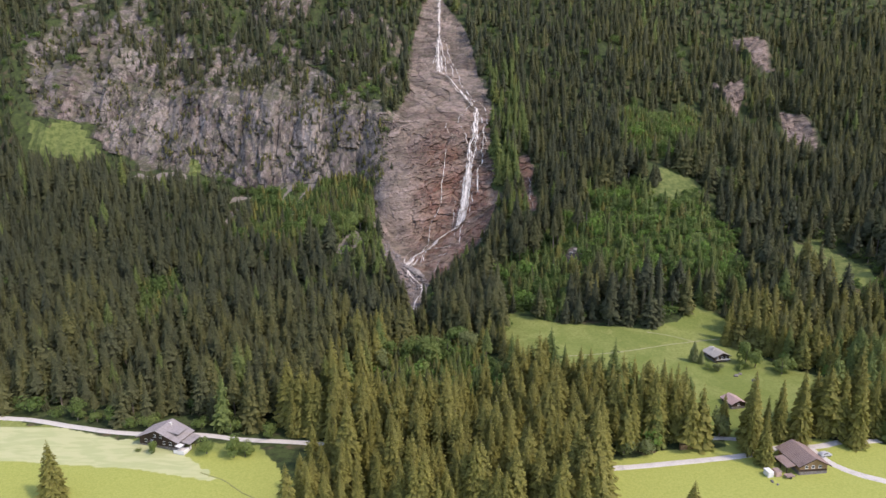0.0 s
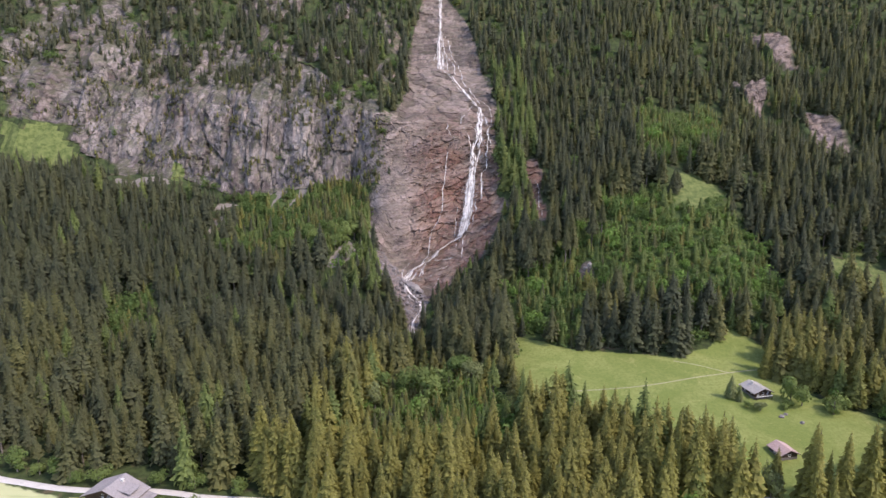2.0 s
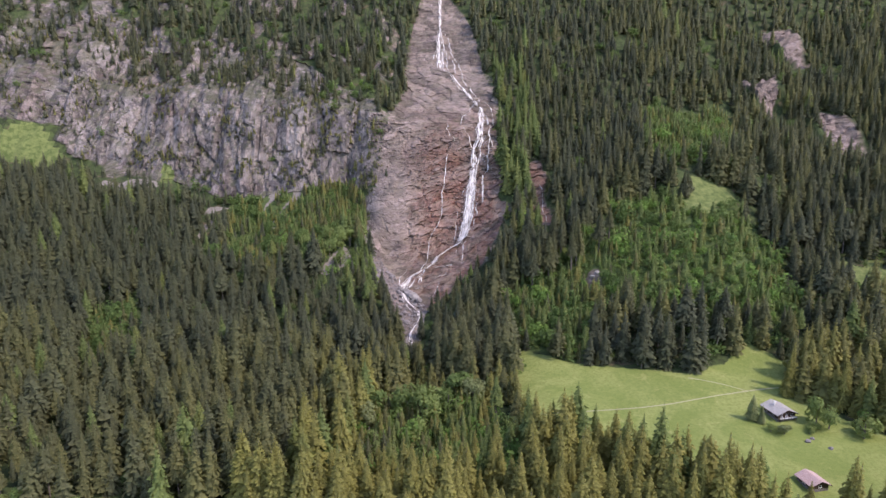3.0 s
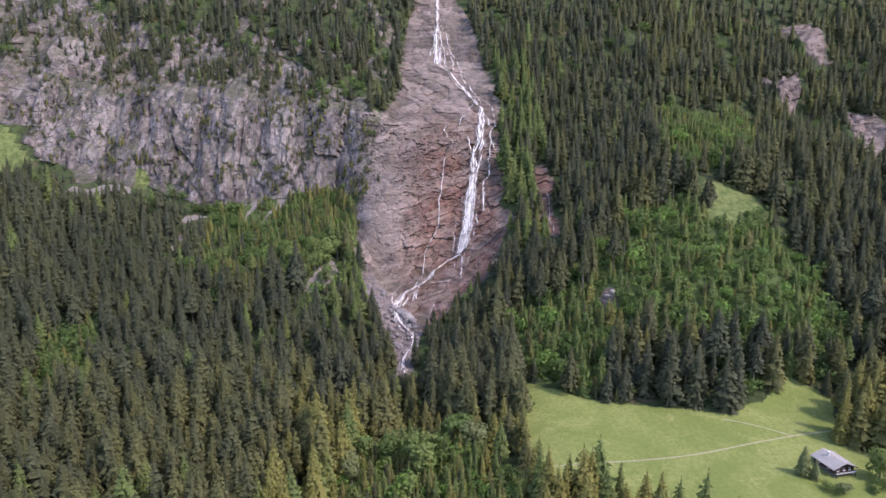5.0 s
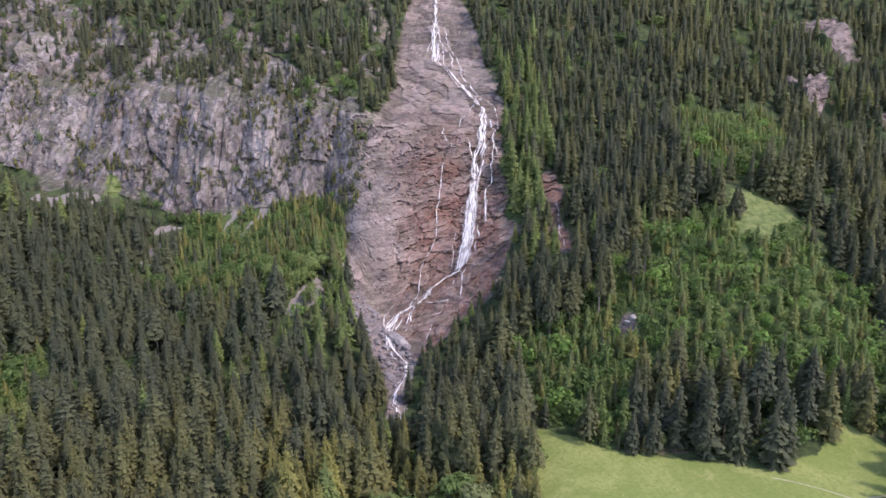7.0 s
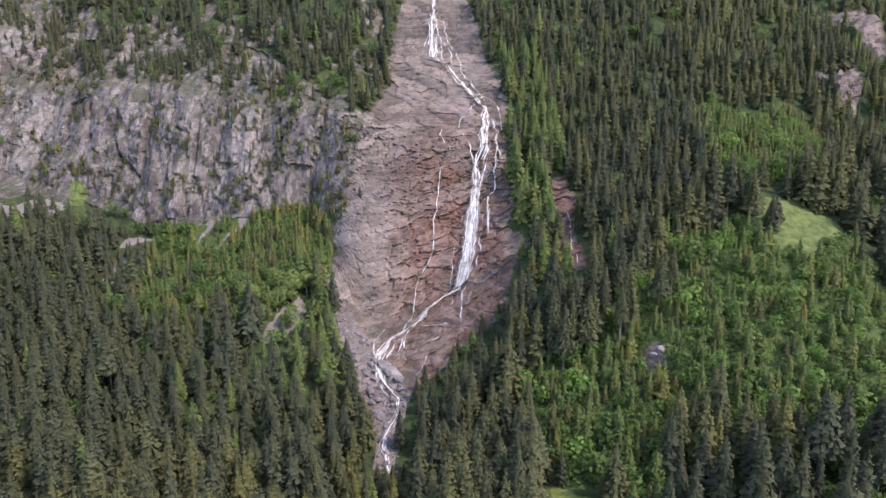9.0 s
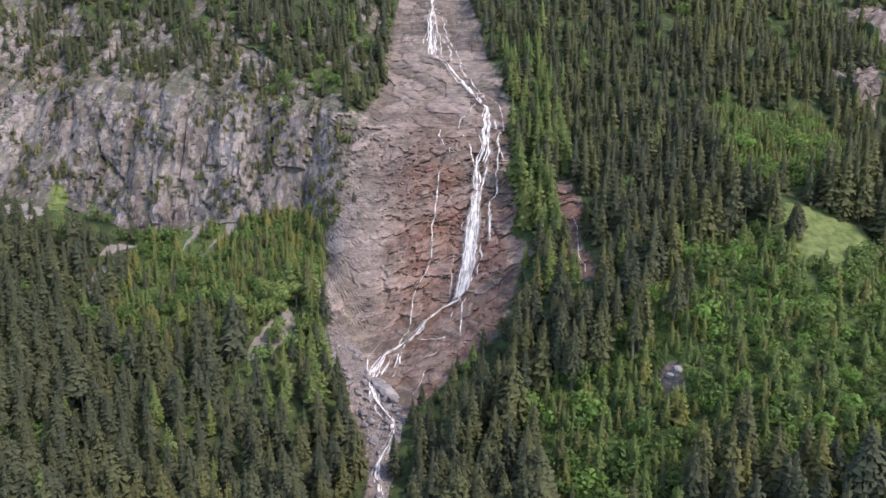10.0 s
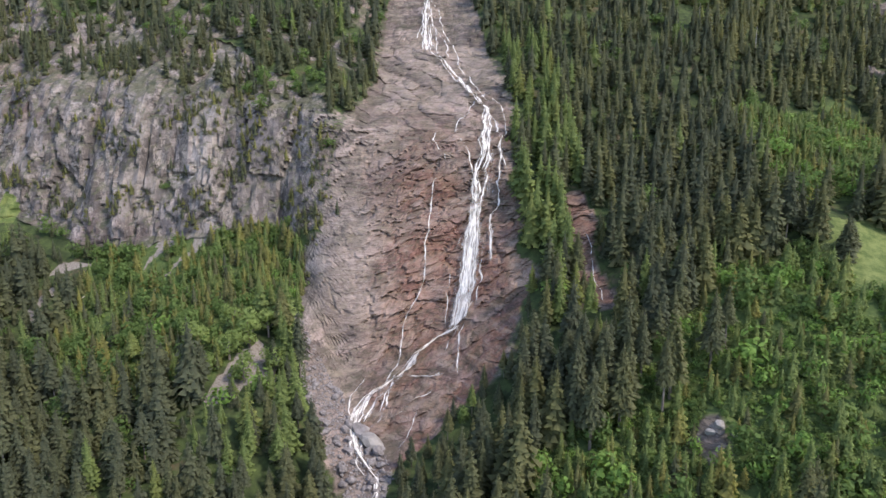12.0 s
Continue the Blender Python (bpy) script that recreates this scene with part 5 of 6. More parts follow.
# ---- houses ----
def house(name, x, y, turn, width, length, eave, rise, over, wall_mat, roof_mat, label, z=None, lit=(), sink=0.8):
    """A gabled house: its ridge runs along local y, its front gable looks along local -y. Returns the empty."""
    ground_z = spot(x, y)[2] if z is None else z
    ob = thing(name, pose(x, y, ground_z, 0, 0, turn), label, "house")
    w, l = width / 2, length / 2
    part("plinth", Shape().box(0, 0, 0.2 - sink / 2, width + 0.1, length + 0.1, 1.2 + sink), BOULDER, ob, "rough stone base")
    s = Shape()
    base_z = 0.8
    outline = [(-w, base_z), (w, base_z), (w, eave), (0, eave + rise), (-w, eave)]
    s.add([(a, -l, b) for a, b in outline] + [(a, l, b) for a, b in outline],
          [(0, 1, 2, 3, 4), (9, 8, 7, 6, 5)] + [(i, i + 5, (i + 1) % 5 + 5, (i + 1) % 5) for i in range(5)])
    wall = part("wall", s, wall_mat, ob)
    pitch = rise / w
    for side in (-1, 1):
        e = w + over
        shape = Shape()
        ridge, low = eave + rise + 0.25, eave - pitch * over + 0.25
        corners = [(0, -l - over, ridge), (side * e, -l - over, low), (side * e, l + over, low), (0, l + over, ridge)]
        shape.slab(corners if side < 0 else corners[::-1], 0.22)
        roof = part("roof", shape, roof_mat, ob)
        rows = 9
        edge = Shape()
        for k in range(1, rows):
            t = k / rows
            edge.beam((side * e * t, -l - over, ridge + (low - ridge) * t + 0.02), (side * e * t, l + over, ridge + (low - ridge) * t + 0.02), 0.16, 0.05)
        part("roof_course", edge, roof_mat, roof)
        fascia = Shape().beam((0, -l - over - 0.03, ridge - 0.16), (side * e, -l - over - 0.03, low - 0.16), 0.06, 0.28)
        part("bargeboard", fascia, DARK_WOOD, roof)
        part("gutter", Shape().beam((side * (e + 0.06), -l - over, low - 0.14), (side * (e + 0.06), l + over, low - 0.14), 0.12), BARK, roof)
    return ob


def add_window(ob, side, along, z, wide=1.0, high=1.1, width=10.0, length=10.0, shutters=True):
    """A window with frame, pane, sill and shutters on the front gable (side 'f') or a long wall ('r', 'l')."""
    w, l = width / 2, length / 2
    m = {"f": pose(along, -l, z), "r": pose(w, along, z, 0, 0, 90), "l": pose(-w, along, z, 0, 0, -90)}[side]
    win = part("window", Shape().box(0, -0.02, 0, wide + 0.16, 0.06, high + 0.16), WHITE, ob, "white framed window")
    win.matrix_local = m
    part("pane", Shape().box(-wide / 4, -0.055, 0, wide / 2 - 0.06, 0.02, high - 0.06).box(wide / 4, -0.055, 0, wide / 2 - 0.06, 0.02, high - 0.06), GLASS, win)
    part("sill", Shape().box(0, -0.1, -high / 2 - 0.1, wide + 0.3, 0.2, 0.06), WHITE, win)
    if shutters:
        for s in (-1, 1):
            part("shutter", Shape().box(s * (wide * 0.78), -0.04, 0, wide * 0.48, 0.05, high), DARK_WOOD, win)


def add_chimney(ob, x, y, z):
    stack = part("chimney", Shape().box(x, y, z, 0.7, 0.7, 1.7), STONE, ob)
    part("chimney_cap", Shape().box(x, y, z + 0.92, 0.95, 0.95, 0.12), STONE, stack)


def farmhouse():
    ob = house("farmhouse", -101.3, 206.3, -14, 15.5, 7.6, 3.5, 3.2, 1.1, DARK_WOOD, GREY_ROOF, "large dark timber farmhouse with a grey gabled roof and a dormer")
    for a in (-5.0, -2.5, 2.5, 5.0):
        add_window(ob, "f", a, 2.2, 0.9, 1.0, 15.5, 7.6)
    for a in (-1.2, 1.2):
        add_window(ob, "f", a, 4.4, 0.8, 0.9, 15.5, 7.6)
    for a in (-2, 1.5):
        add_window(ob, "r", a, 2.0, 0.9, 1.0, 15.5, 7.6)
    # the dormer on the sunny slope
    dormer = part("dormer", Shape().box(4.3, 0.1, 4.5, 3.4, 3.4, 1.5), DARK_WOOD, ob)
    part("dormer_roof", Shape().slab([(1.6, -2.3, 6.05), (7.4, -2.3, 5.2), (7.4, 2.5, 5.2), (1.6, 2.5, 6.05)], 0.16), GREY_ROOF, dormer)
    part("dormer_window", Shape().box(6.03, 0.1, 4.75, 0.06, 2.0, 0.8), GLASS, dormer)
    # the lower lean-to and white terrace
    part("porch_roof", Shape().slab([(7.9, -2.5, 2.75), (12.0, -2.5, 2.1), (12.0, 4.0, 2.1), (7.9, 4.0, 2.75)], 0.14), GREY_ROOF, ob)
    for y in (-2.2, 0.8, 3.7):
        part("porch_post", Shape().box(11.7, y, 0.8, 0.16, 0.16, 2.6), DARK_WOOD, ob)
    part("terrace", Shape().box(9.6, -3.4, -0.2, 4.0, 4.2, 0.9), STONE, ob, "white walled terrace")
    part("terrace_wall", Shape().box(11.6, -3.4, 0.45, 0.22, 4.2, 1.1).box(9.6, -5.5, 0.45, 4.2, 0.22, 1.1), WHITE, ob)
    part("sun_blind", Shape().slab([(7.8, -5.2, 2.3), (10.0, -5.2, 1.9), (10.0, -2.7, 1.9), (7.8, -2.7, 2.3)], 0.06), WHITE, ob, "white awning")
    add_chimney(ob, 1.6, 1.6, 6.2)


def barn():
    ob = house("barn", 119.5, 186.5, 5, 9.4, 11.0, 3.0, 2.3, 0.8, LIGHT_WOOD, BROWN_ROOF, "larch boarded barn with a brown gabled roof and lean-to")
    for a in (-2.4, -0.2, 2.2):
        add_window(ob, "f", a, 2.3, 0.9, 0.8, 9.4, 11.0, False)
    s = Shape()
    for a in np.arange(-4.4, 4.5, 0.4):
        s.box(a, -5.52, 2.0, 0.06, 0.05, 2.2)
    part("board_batten", s, LIGHT_WOOD, ob)
    part("dado", Shape().box(0, -5.53, 1.1, 9.3, 0.1, 0.7), DARK_WOOD, ob)
    part("lean_to_roof", Shape().slab([(-5.2, -4.8, 2.75), (-5.2, 2.0, 2.75), (-8.6, 2.0, 2.0), (-8.6, -4.8, 2.0)], 0.15), BROWN_ROOF, ob)
    for y in (-4.4, -1.2, 1.7):
        part("lean_to_post", Shape().box(-8.3, y, 0.75, 0.2, 0.2, 2.6), DARK_WOOD, ob)
    part("lean_to_wall", Shape().box(-6.6, 1.6, 1.1, 3.6, 0.12, 2.0), DARK_WOOD, ob)


def chalet():
    ob = house("chalet", 124.5, 261, 12, 8.4, 9.0, 2.7, 1.7, 0.9, DARK_WOOD, BEIGE_ROOF, "dark wooden chalet with a weathered beige roof and white balcony", sink=2.0)
    for a in (-2.4, 0, 2.4):
        add_window(ob, "f", a, 2.0, 0.9, 0.9, 8.4, 9.0)
    for a in (-2, 2):
        add_window(ob, "l", a, 1.9, 0.9, 0.9, 8.4, 9.0)
    balcony = part("balcony", Shape().box(0, -5.2, 0.9, 8.2, 1.2, 0.14), DARK_WOOD, ob)
    for a in np.arange(-4.0, 4.05, 0.36):
        part("baluster", Shape().box(a, -5.75, 1.35, 0.2, 0.05, 0.75), WHITE, balcony)
    part("handrail", Shape().box(0, -5.75, 1.76, 8.3, 0.1, 0.08), DARK_WOOD, balcony)
    for a in (-3.9, 3.9):
        part("balcony_post", Shape().box(a, -5.7, -0.3, 0.16, 0.16, 2.4), DARK_WOOD, balcony)
    add_chimney(ob, -1.2, 1.5, 4.7)

    ob.matrix_world = Matrix.Translation((-1.2, 2.0, 0.3)) @ ob.matrix_world @ Matrix.Diagonal((0.86, 0.86, 0.86, 1))


def hut():
    ob = house("hut", 113.6, 224, 10, 7.2, 7.6, 2.3, 1.6, 0.8, DARK_WOOD, PALE_ROOF, "small dark wooden hut with a weathered pale roof", sink=1.5)
    add_window(ob, "f", 0, 1.7, 1.1, 0.8, 7.2, 7.6, False)
    add_window(ob, "l", 0, 1.6, 1.6, 0.8, 7.2, 7.6, False)
    ob.matrix_world = ob.matrix_world @ Matrix.Diagonal((0.8, 0.8, 0.8, 1))


farmhouse(), barn(), chalet(), hut()


# ---- single broad-leaved trees and bushes round the houses ----
def leafy_models():
    made = {}
    for key, mat, bush, seeds in (("bush", LEAVES, True, (61, 62, 63)), ("tree", LEAVES, False, (64, 65, 66)), ("pale", PALE_LEAVES, True, (67, 68)), ("pale_tree", PALE_LEAVES, False, (69, 70))):
        made[key] = []
        for s in seeds:
            v, f, tip = leafy_arrays(s, 700, 0.045 if not bush else 0.055, bush)
            made[key].append(array_mesh("foliage", v * 6, f, mat, tone=np.full(len(v), 0.3), tip=tip, vary=np.full(len(v), 0.6), bulge=outward(v)))
    return made


LEAFY = leafy_models()
BOUGHS = Shape().tube([(0, 0, -0.4), (0, 0, 2.2), (0.1, 0, 4.2)], [0.2, 0.15, 0.05], 7)
for angle in (0.3, 2.2, 4.4):
    BOUGHS.beam((0, 0, 1.6), (1.2 * math.cos(angle), 1.2 * math.sin(angle), 3.4), 0.1)
BOUGHS = BOUGHS.mesh("trunk", BARK)


def plant_leafy(k, key, x, y, h, label, wide=1.0):
    x, y, z = spot(x, y)
    models = LEAFY[key]
    bush = key in ("bush", "pale")
    ob = thing("bush" if bush else "broadleaf_tree", pose(x, y, z, 0, 0, (k * 73) % 360) @ Matrix.Diagonal((h / 6 * wide, h / 6 * wide, h / 6, 1)), label,
               "bush" if bush else "tree", "bushes by the houses" if bush else "broad-leaved trees by the houses")
    new("foliage", models[k % len(models)]).parent = ob
    new("trunk", BOUGHS).parent = ob


GREEN_BUSH, PALE_BUSH = "dense green bush beside the meadow", "pale grey-green willow bush beside the lane"
GREEN_TREE, PALE_TREE = "bright green broad-leaved tree near the chalet", "pale silvery broad-leaved tree at the wood's edge"
for k, (key, x, y, h, w, label) in enumerate((
        ("pale", 62, 193.5, 7.5, 1.0, PALE_BUSH), ("pale", 70, 193.5, 7, 1.0, PALE_BUSH), ("pale", 99, 203.0, 12, 0.62, PALE_BUSH), ("pale", 90, 200, 5, 1.0, PALE_BUSH),
        ("pale", 119, 250.5, 4.5, 1.25, PALE_BUSH), 
        ("bush", 134, 257.5, 12, 0.62, "tall bright green broad-leaved shrub near the chalet"), ("bush", 136.5, 254, 8.5, 0.85, GREEN_BUSH), ("bush", 145, 248, 8.5, 1.2, GREEN_BUSH), ("bush", 128, 251, 3, 1.3, GREEN_BUSH),
        ("bush", 115, 252, 3, 1.2, GREEN_BUSH), ("bush", 131, 254, 4, 1.1, GREEN_BUSH), ("bush", -102.3, 199.6, 5.2, 0.8, GREEN_BUSH), ("bush", -84, 200, 6.5, 0.9, GREEN_BUSH),
        ("tree", -74, 199, 8, 1.2, GREEN_TREE), ("bush", -70, 199, 6, 1.2, GREEN_BUSH), ("bush", -108, 199.5, 1.3, 1.6, GREEN_BUSH), ("tree", -126, 217, 8, 1.0, GREEN_TREE),
        ("bush", -119, 215.5, 5, 1.2, GREEN_BUSH), ("bush", -112, 216, 5.5, 1.2, GREEN_BUSH), ("tree", -141, 220, 9, 1.0, GREEN_TREE), ("bush", -133, 219, 4.5, 1.3, GREEN_BUSH),
        ("bush", -92, 216, 5, 1.2, GREEN_BUSH), ("bush", -80, 214, 6, 1.2, GREEN_BUSH), ("bush", -66, 212, 6, 1.2, GREEN_BUSH), ("bush", 124, 205, 4.5, 1.2, GREEN_BUSH),
        ("bush", 130, 206, 4, 1.3, GREEN_BUSH), ("bush", 137, 206, 4, 1.3, GREEN_BUSH), ("tree", -68, 414, 10, 1.1, "fresh green broad-leaved tree above the scree"),
        ("tree", -63, 421, 11, 1.1, "fresh green broad-leaved tree above the scree"), ("tree", -80, 418, 9, 1.2, "fresh green broad-leaved tree above the scree"),
        ("tree", -70, 428, 10, 1.1, "fresh green broad-leaved tree above the scree"), ("tree", -52, 412, 8, 1.2, "fresh green broad-leaved tree above the scree"),
        ("tree", -88, 428, 9, 1.2, "fresh green broad-leaved tree above the scree"), ("tree", -60, 404, 9, 1.1, "fresh green broad-leaved tree above the scree"),
        ("pale", 134.5, 416.5, 5, 1.1, "grey-green willow bush beside the steep pasture"), ("bush", 88, 312, 5.5, 1.1, GREEN_BUSH), ("bush", 112, 303, 6, 1.1, GREEN_BUSH),
        ("bush", 48, 318, 5, 1.2, GREEN_BUSH), ("bush", 54, 314, 4, 1.3, GREEN_BUSH), ("bush", 64, 309, 5, 1.2, GREEN_BUSH), ("bush", 73, 307, 4, 1.2, GREEN_BUSH),
        ("tree", -58, 428, 9, 1.2, "fresh green broad-leaved tree above the scree"), ("tree", -74, 405, 8, 1.1, "fresh green broad-leaved tree above the scree"))):
    plant_leafy(k, key, x, y, h * (1.3 if "above the scree" in label else 1.0), label, w)
# a light grove of broad-leaved trees in a gap of the valley wood
for k, (x, y) in enumerate(((-28, 268), (-22, 272), (-25, 280), (-16, 266), (-14, 276), (-8, 282), (-6, 270), (0, 265), (2, 276), (8, 272), (12, 280), (-18, 284), (6, 284), (14, 270))[::2]):
    plant_leafy(k + 5, "pale_tree" if k % 5 == 0 else "tree", x, y, 12 + (k * 37 % 4), "light green broad-leaved tree in a gap of the wood", 1.1)


# ---- boulders at the foot of the fall ----
def boulder_mesh(seed):
    bm = bmesh.new()
    bmesh.ops.create_icosphere(bm, subdivisions=2, radius=1.0)
    rng = random.Random(seed)
    cuts = [(Vector((rng.uniform(-1, 1), rng.uniform(-1, 1), rng.uniform(-1, 1))).normalized(), rng.uniform(0.55, 0.85)) for _ in range(9)]
    for v in bm.verts:
        for n, d in cuts:
            over = v.co.dot(n) - d
            if over > 0:
                v.co -= n * over
        v.co *= 1 + 0.08 * noise.noise(v.co * 2.3 + Vector((seed, 0, 0)))
        v.co.z *= 0.75
    me = bpy.data.meshes.new("boulder")
    bm.to_mesh(me)
    bm.free()
    me.materials.append(BOULDER)
    return me


STONES = [boulder_mesh(s) for s in range(7)]


BIG_STONE = boulder_mesh(5)
BIG_STONE.materials[0] = PALE_STONE


def scatter_boulders():
    rng = random.Random(9)
    spots = [(-20.5, 2.56, 3.4), (-17, 2.5, 2.6), (-25, 2.6, 2.2), (-14, 2.42, 2.4), (-28, 2.52, 1.8), (-16.4, 2.48, 3.7)]
    while len(spots) < 170:
        x, u = rng.uniform(-50, -6), rng.uniform(1.93, 2.9)
        if inside(np.array([x]), np.array([u]), SCREES[0])[0]:
            spots.append((x, u, 0.5 + 1.5 * rng.random() ** 2.5))
    ys, zs = land(np.array([p[0] for p in spots]), np.array([p[1] for p in spots]))
    for k, (x, u, r) in enumerate(spots):
        y, z = ys[k:k + 1], zs[k:k + 1]
        ob = new("boulder", STONES[k % 7] if r < 3.5 else BIG_STONE)
        ob.matrix_world = pose(x, float(y[0]), float(z[0]) + 0.25 * r, rng.uniform(-20, 20), rng.uniform(-20, 20), rng.uniform(0, 360)) @ Matrix.Diagonal((r * rng.uniform(0.8, 1.4), r, r, 1))
        tagged(ob, "grey angular boulder in the stream bed below the fall", "boulder", "boulders of the stream bed")


def place_outcrop():
    for k, (x, u, r) in enumerate(((76.5, 2.43, 1.3), (79, 2.44, 1.7), (81.8, 2.425, 1.2), (77.5, 2.405, 0.9), (84.0, 2.44, 0.8))):
        y, z = land(np.array([float(x)]), np.array([u]))
        stone = STONES[(k + 2) % 7].copy()
        stone.materials[0] = PALE_STONE
        ob = new("rock_outcrop", stone)
        ob.matrix_world = pose(x, float(y[0]), float(z[0]) - 0.15 * r, 12 * k, -9 * k, 70 * k) @ Matrix.Diagonal((r * 1.2, r, r * 1.1, 1))
        tagged(ob, "pale grey rock standing out of the green scrub", "rock", "rocks in the scrub")


place_outcrop()


def scatter_rubble():
    """The small stones between the boulders, too many to count."""
    rng = random.Random(12)
    shape = Shape()
    xs, us = np.random.default_rng(12).uniform((-54, 1.93), (-6, 2.92), (6000, 2)).T
    keep = inside(xs, us, SCREES[0])
    xs, us = xs[keep][:1500], us[keep][:1500]
    for x, y, z in zip(xs, *land(xs, us)):
        r = rng.uniform(0.2, 0.6)
        v = [(x + r * rng.uniform(0.7, 1.4) * a, y + r * rng.uniform(0.7, 1.3) * b, z + 0.1 + r * rng.uniform(0.5, 1.0) * c)
             for a, b, c in ((1, 0, 0), (0, 1, 0), (-1, 0, 0), (0, -1, 0), (0, 0, 1), (0, 0, -1))]
        shape.add(v, [(0, 1, 4), (1, 2, 4), (2, 3, 4), (3, 0, 4), (1, 0, 5), (2, 1, 5), (3, 2, 5), (0, 3, 5)])
    tagged(part("rubble", shape, BOULDER), "loose grey rubble in the stream bed", "stones", kind="stuff")


scatter_boulders(), scatter_rubble()
for k, (x, y, r) in enumerate(((124.5, 246, 1.1), (127, 247.5, 0.8), (105, 177.5, 0.7), (130, 242, 0.9), (106, 176, 0.5))):
    x, y, z = spot(x, y)
    ob = new("boulder", STONES[k % 7])
    ob.matrix_world = pose(x, y, z + 0.2 * r, 8, -6, k * 67) @ Matrix.Diagonal((r, r, r, 1))
    tagged(ob, "pale grey boulder lying in the meadow grass", "boulder", "boulders of the meadow")


# ---- fallen and standing dead trunks ----
def dead_trunk(x, u, length, turn, lean, name, label):
    y, z = land(np.array([x]), np.array([u]))
    s = Shape().tube([(0, 0, 0), (0.05, 0, length * 0.5), (0, 0, length)], [0.22, 0.17, 0.06], 7)
    for h, a in ((0.45, 0.4), (0.6, 2.5), (0.75, 4.1)):
        s.beam((0, 0, length * h), (0.9 * math.cos(a), 0.9 * math.sin(a), length * h + 0.5), 0.07)
    ob = new(name, s.mesh(name, DEAD_WOOD))
    ob.matrix_world = pose(x, float(y[0]), float(z[0]) + 0.25, lean, 0, turn)
    tagged(ob, label, "dead tree", name + "s of the slope")


for x, u, length, turn in ((-118, 2.72, 8, 60), (-128, 2.66, 7, 100), (-96, 2.6, 7, 80), (-112, 2.8, 9, 70), (-84, 2.72, 6, 120), (-140, 2.8, 7, 20), (-236, 4.95, 9, 70), (-215, 3.02, 8, 110)):
    dead_trunk(x, u, length, turn, 84, "fallen_log", "bleached fallen tree trunk lying on the slope")
for x, u, length in ((150, 4.9, 16), (176, 4.7, 15), (170, 5.1, 14), (34, 2.6, 14), (196, 4.3, 13)):
    dead_trunk(x, u, length, x, 2, "dead_snag", "standing grey dead trunk among the spruces")


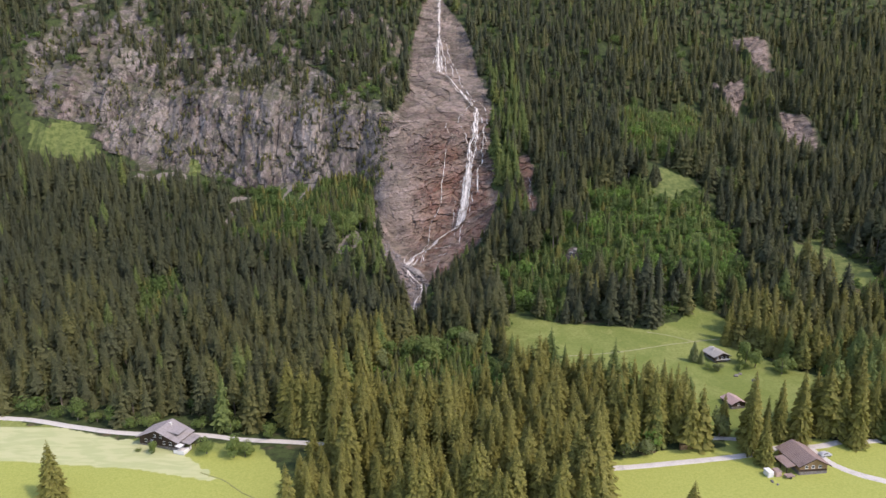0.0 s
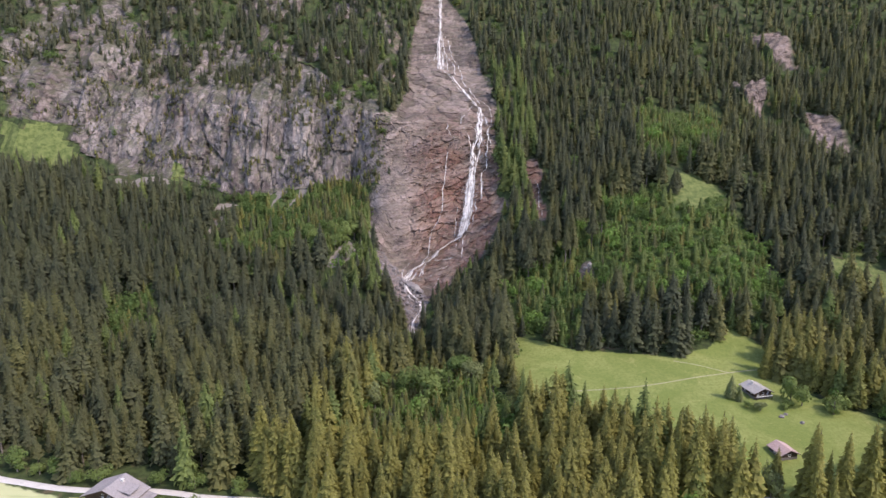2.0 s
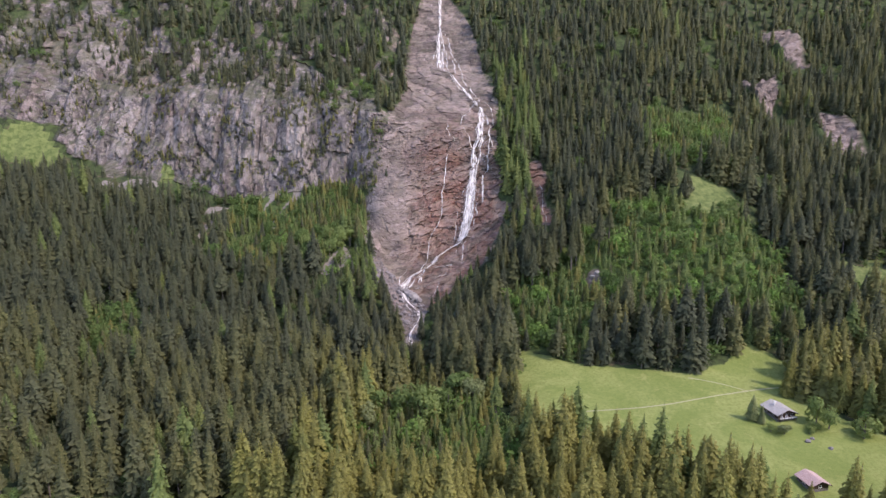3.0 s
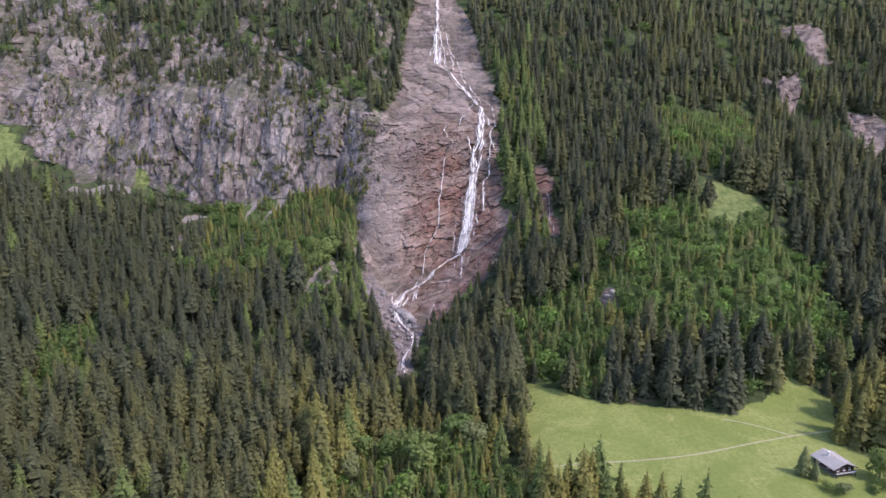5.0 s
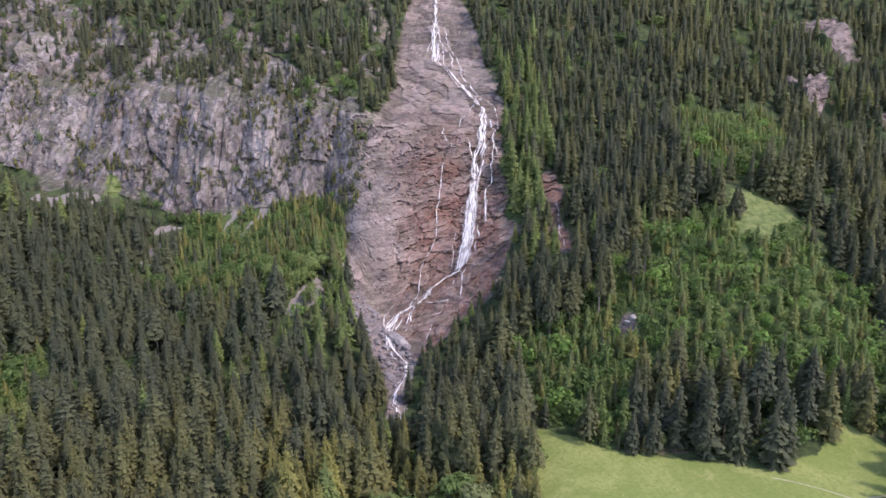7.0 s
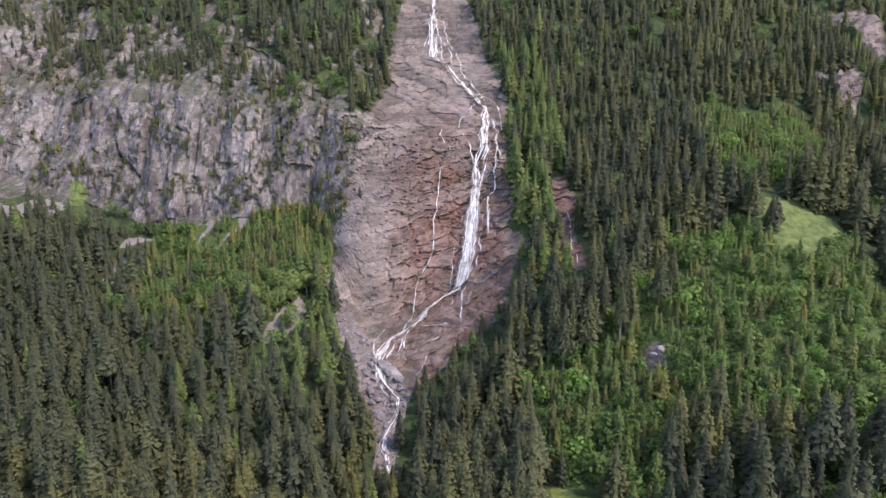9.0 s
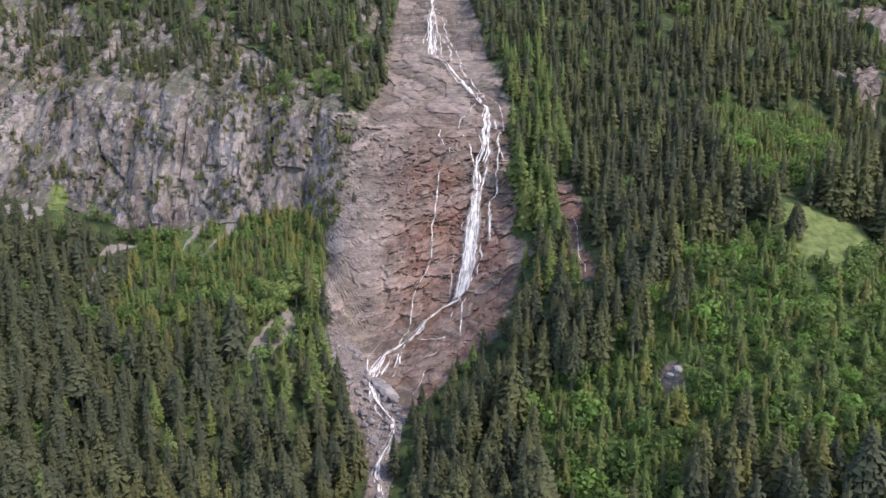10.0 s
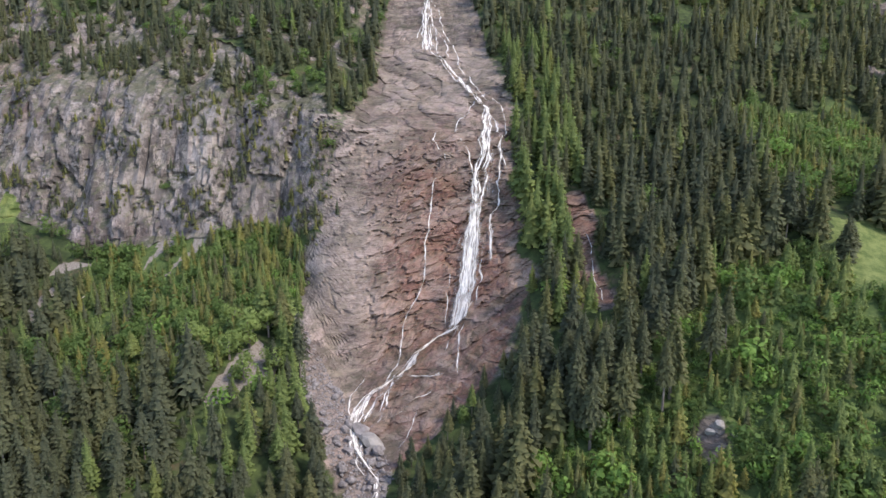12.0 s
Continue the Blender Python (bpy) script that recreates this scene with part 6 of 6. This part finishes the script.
# ---- things round the barn and along the lane ----
def car():
    x, y, z = spot(129.5, 190.5)
    ob = thing("car", pose(x, y, z + 0.12, 0, 0, 12), "parked silver car on the gravel drive", "car")
    s = Shape()
    profile = [(-2.1, 0.35), (2.1, 0.35), (2.15, 0.75), (1.2, 0.95), (0.5, 1.42), (-1.3, 1.45), (-1.95, 0.98), (-2.15, 0.8)]
    n = len(profile)
    s.add([(a, -0.85 + 0.12 * (b > 1.2), b) for a, b in profile] + [(a, 0.85 - 0.12 * (b > 1.2), b) for a, b in profile],
          [tuple(range(n)), tuple(range(2 * n - 1, n - 1, -1))] + [(i, i + n, (i + 1) % n + n, (i + 1) % n) for i in range(n)])
    body = part("body", s, CAR_PAINT, ob)
    part("windscreen", Shape().slab([(1.16, -0.68, 0.99), (1.16, 0.68, 0.99), (0.56, 0.62, 1.42), (0.56, -0.62, 1.42)], 0.03), GLASS, body)
    for side in (-1, 1):
        part("side_window", Shape().box(-0.4, side * 0.81, 1.2, 1.7, 0.03, 0.34), GLASS, body)
        for a in (-1.35, 1.35):
            wheel = Shape()
            ring = [(a + 0.33 * math.cos(t * 0.6283), b, 0.33 + 0.33 * math.sin(t * 0.6283)) for b in (side * 0.7, side * 0.9) for t in range(10)]
            wheel.add(ring, [tuple(range(10)), tuple(range(19, 9, -1))] + [(i, i + 10, (i + 1) % 10 + 10, (i + 1) % 10) for i in range(10)])
            tyre = part("wheel", wheel, RUBBER, ob)
            part("rim", Shape().box(a, side * 0.905, 0.33, 0.3, 0.02, 0.3), CAR_PAINT, tyre)


def crate(x, y, turn, w, l, h, mat, lid, label, name="storage_box"):
    x, y, z = spot(x, y)
    ob = thing(name, pose(x, y, z, 0, 0, turn), label, "box", "boxes by the barn")
    part("body", Shape().box(0, 0, h / 2 - 0.1, w, l, h + 0.2), mat, ob)
    part("lid", Shape().slab([(-w / 2 - 0.1, -l / 2 - 0.1, h + 0.1), (w / 2 + 0.1, -l / 2 - 0.1, h + 0.1), (w / 2 + 0.1, l / 2 + 0.1, h + 0.22), (-w / 2 - 0.1, l / 2 + 0.1, h + 0.22)], 0.08), lid, ob)


def woodpile():
    x, y, z = spot(84.5, 196.0)
    ob = thing("woodpile", pose(x, y, z, 0, 0, 8), "stack of pale split firewood beside the trees", "woodpile")
    rng = random.Random(3)
    for row in range(6):
        for col in range(14):
            log = Shape().beam((col * 0.32 - 2.2 + 0.16 * (row % 2), -0.6 + rng.uniform(-0.06, 0.06), 0.16 + row * 0.3), (col * 0.32 - 2.2 + 0.16 * (row % 2), 0.6, 0.16 + row * 0.3), rng.uniform(0.24, 0.31))
            part("log", log, LIGHT_WOOD, ob)


def trailer():
    x, y, z = spot(111.5, 179.5)
    ob = thing("hay_trailer", pose(x, y, z, 0, 0, 8), "small wooden trailer beside the lean-to", "trailer")
    part("bed", Shape().box(0, 0, 0.75, 2.8, 1.6, 0.5), BROWN_ROOF, ob)
    part("drawbar", Shape().beam((1.4, 0, 0.6), (2.6, 0, 0.4), 0.1), DARK_WOOD, ob)
    for side in (-1, 1):
        part("wheel", Shape().box(0, side * 0.86, 0.33, 0.62, 0.14, 0.62), RUBBER, ob)


car(), woodpile(), trailer()
crate(105.5, 180.8, 10, 1.8, 2.4, 1.7, WHITE, WHITE, "white storage box on the grass by the barn")
crate(108.3, 181.0, 10, 1.9, 2.2, 1.6, PALE_ROOF, BROWN_ROOF, "brown wooden storage box by the barn")
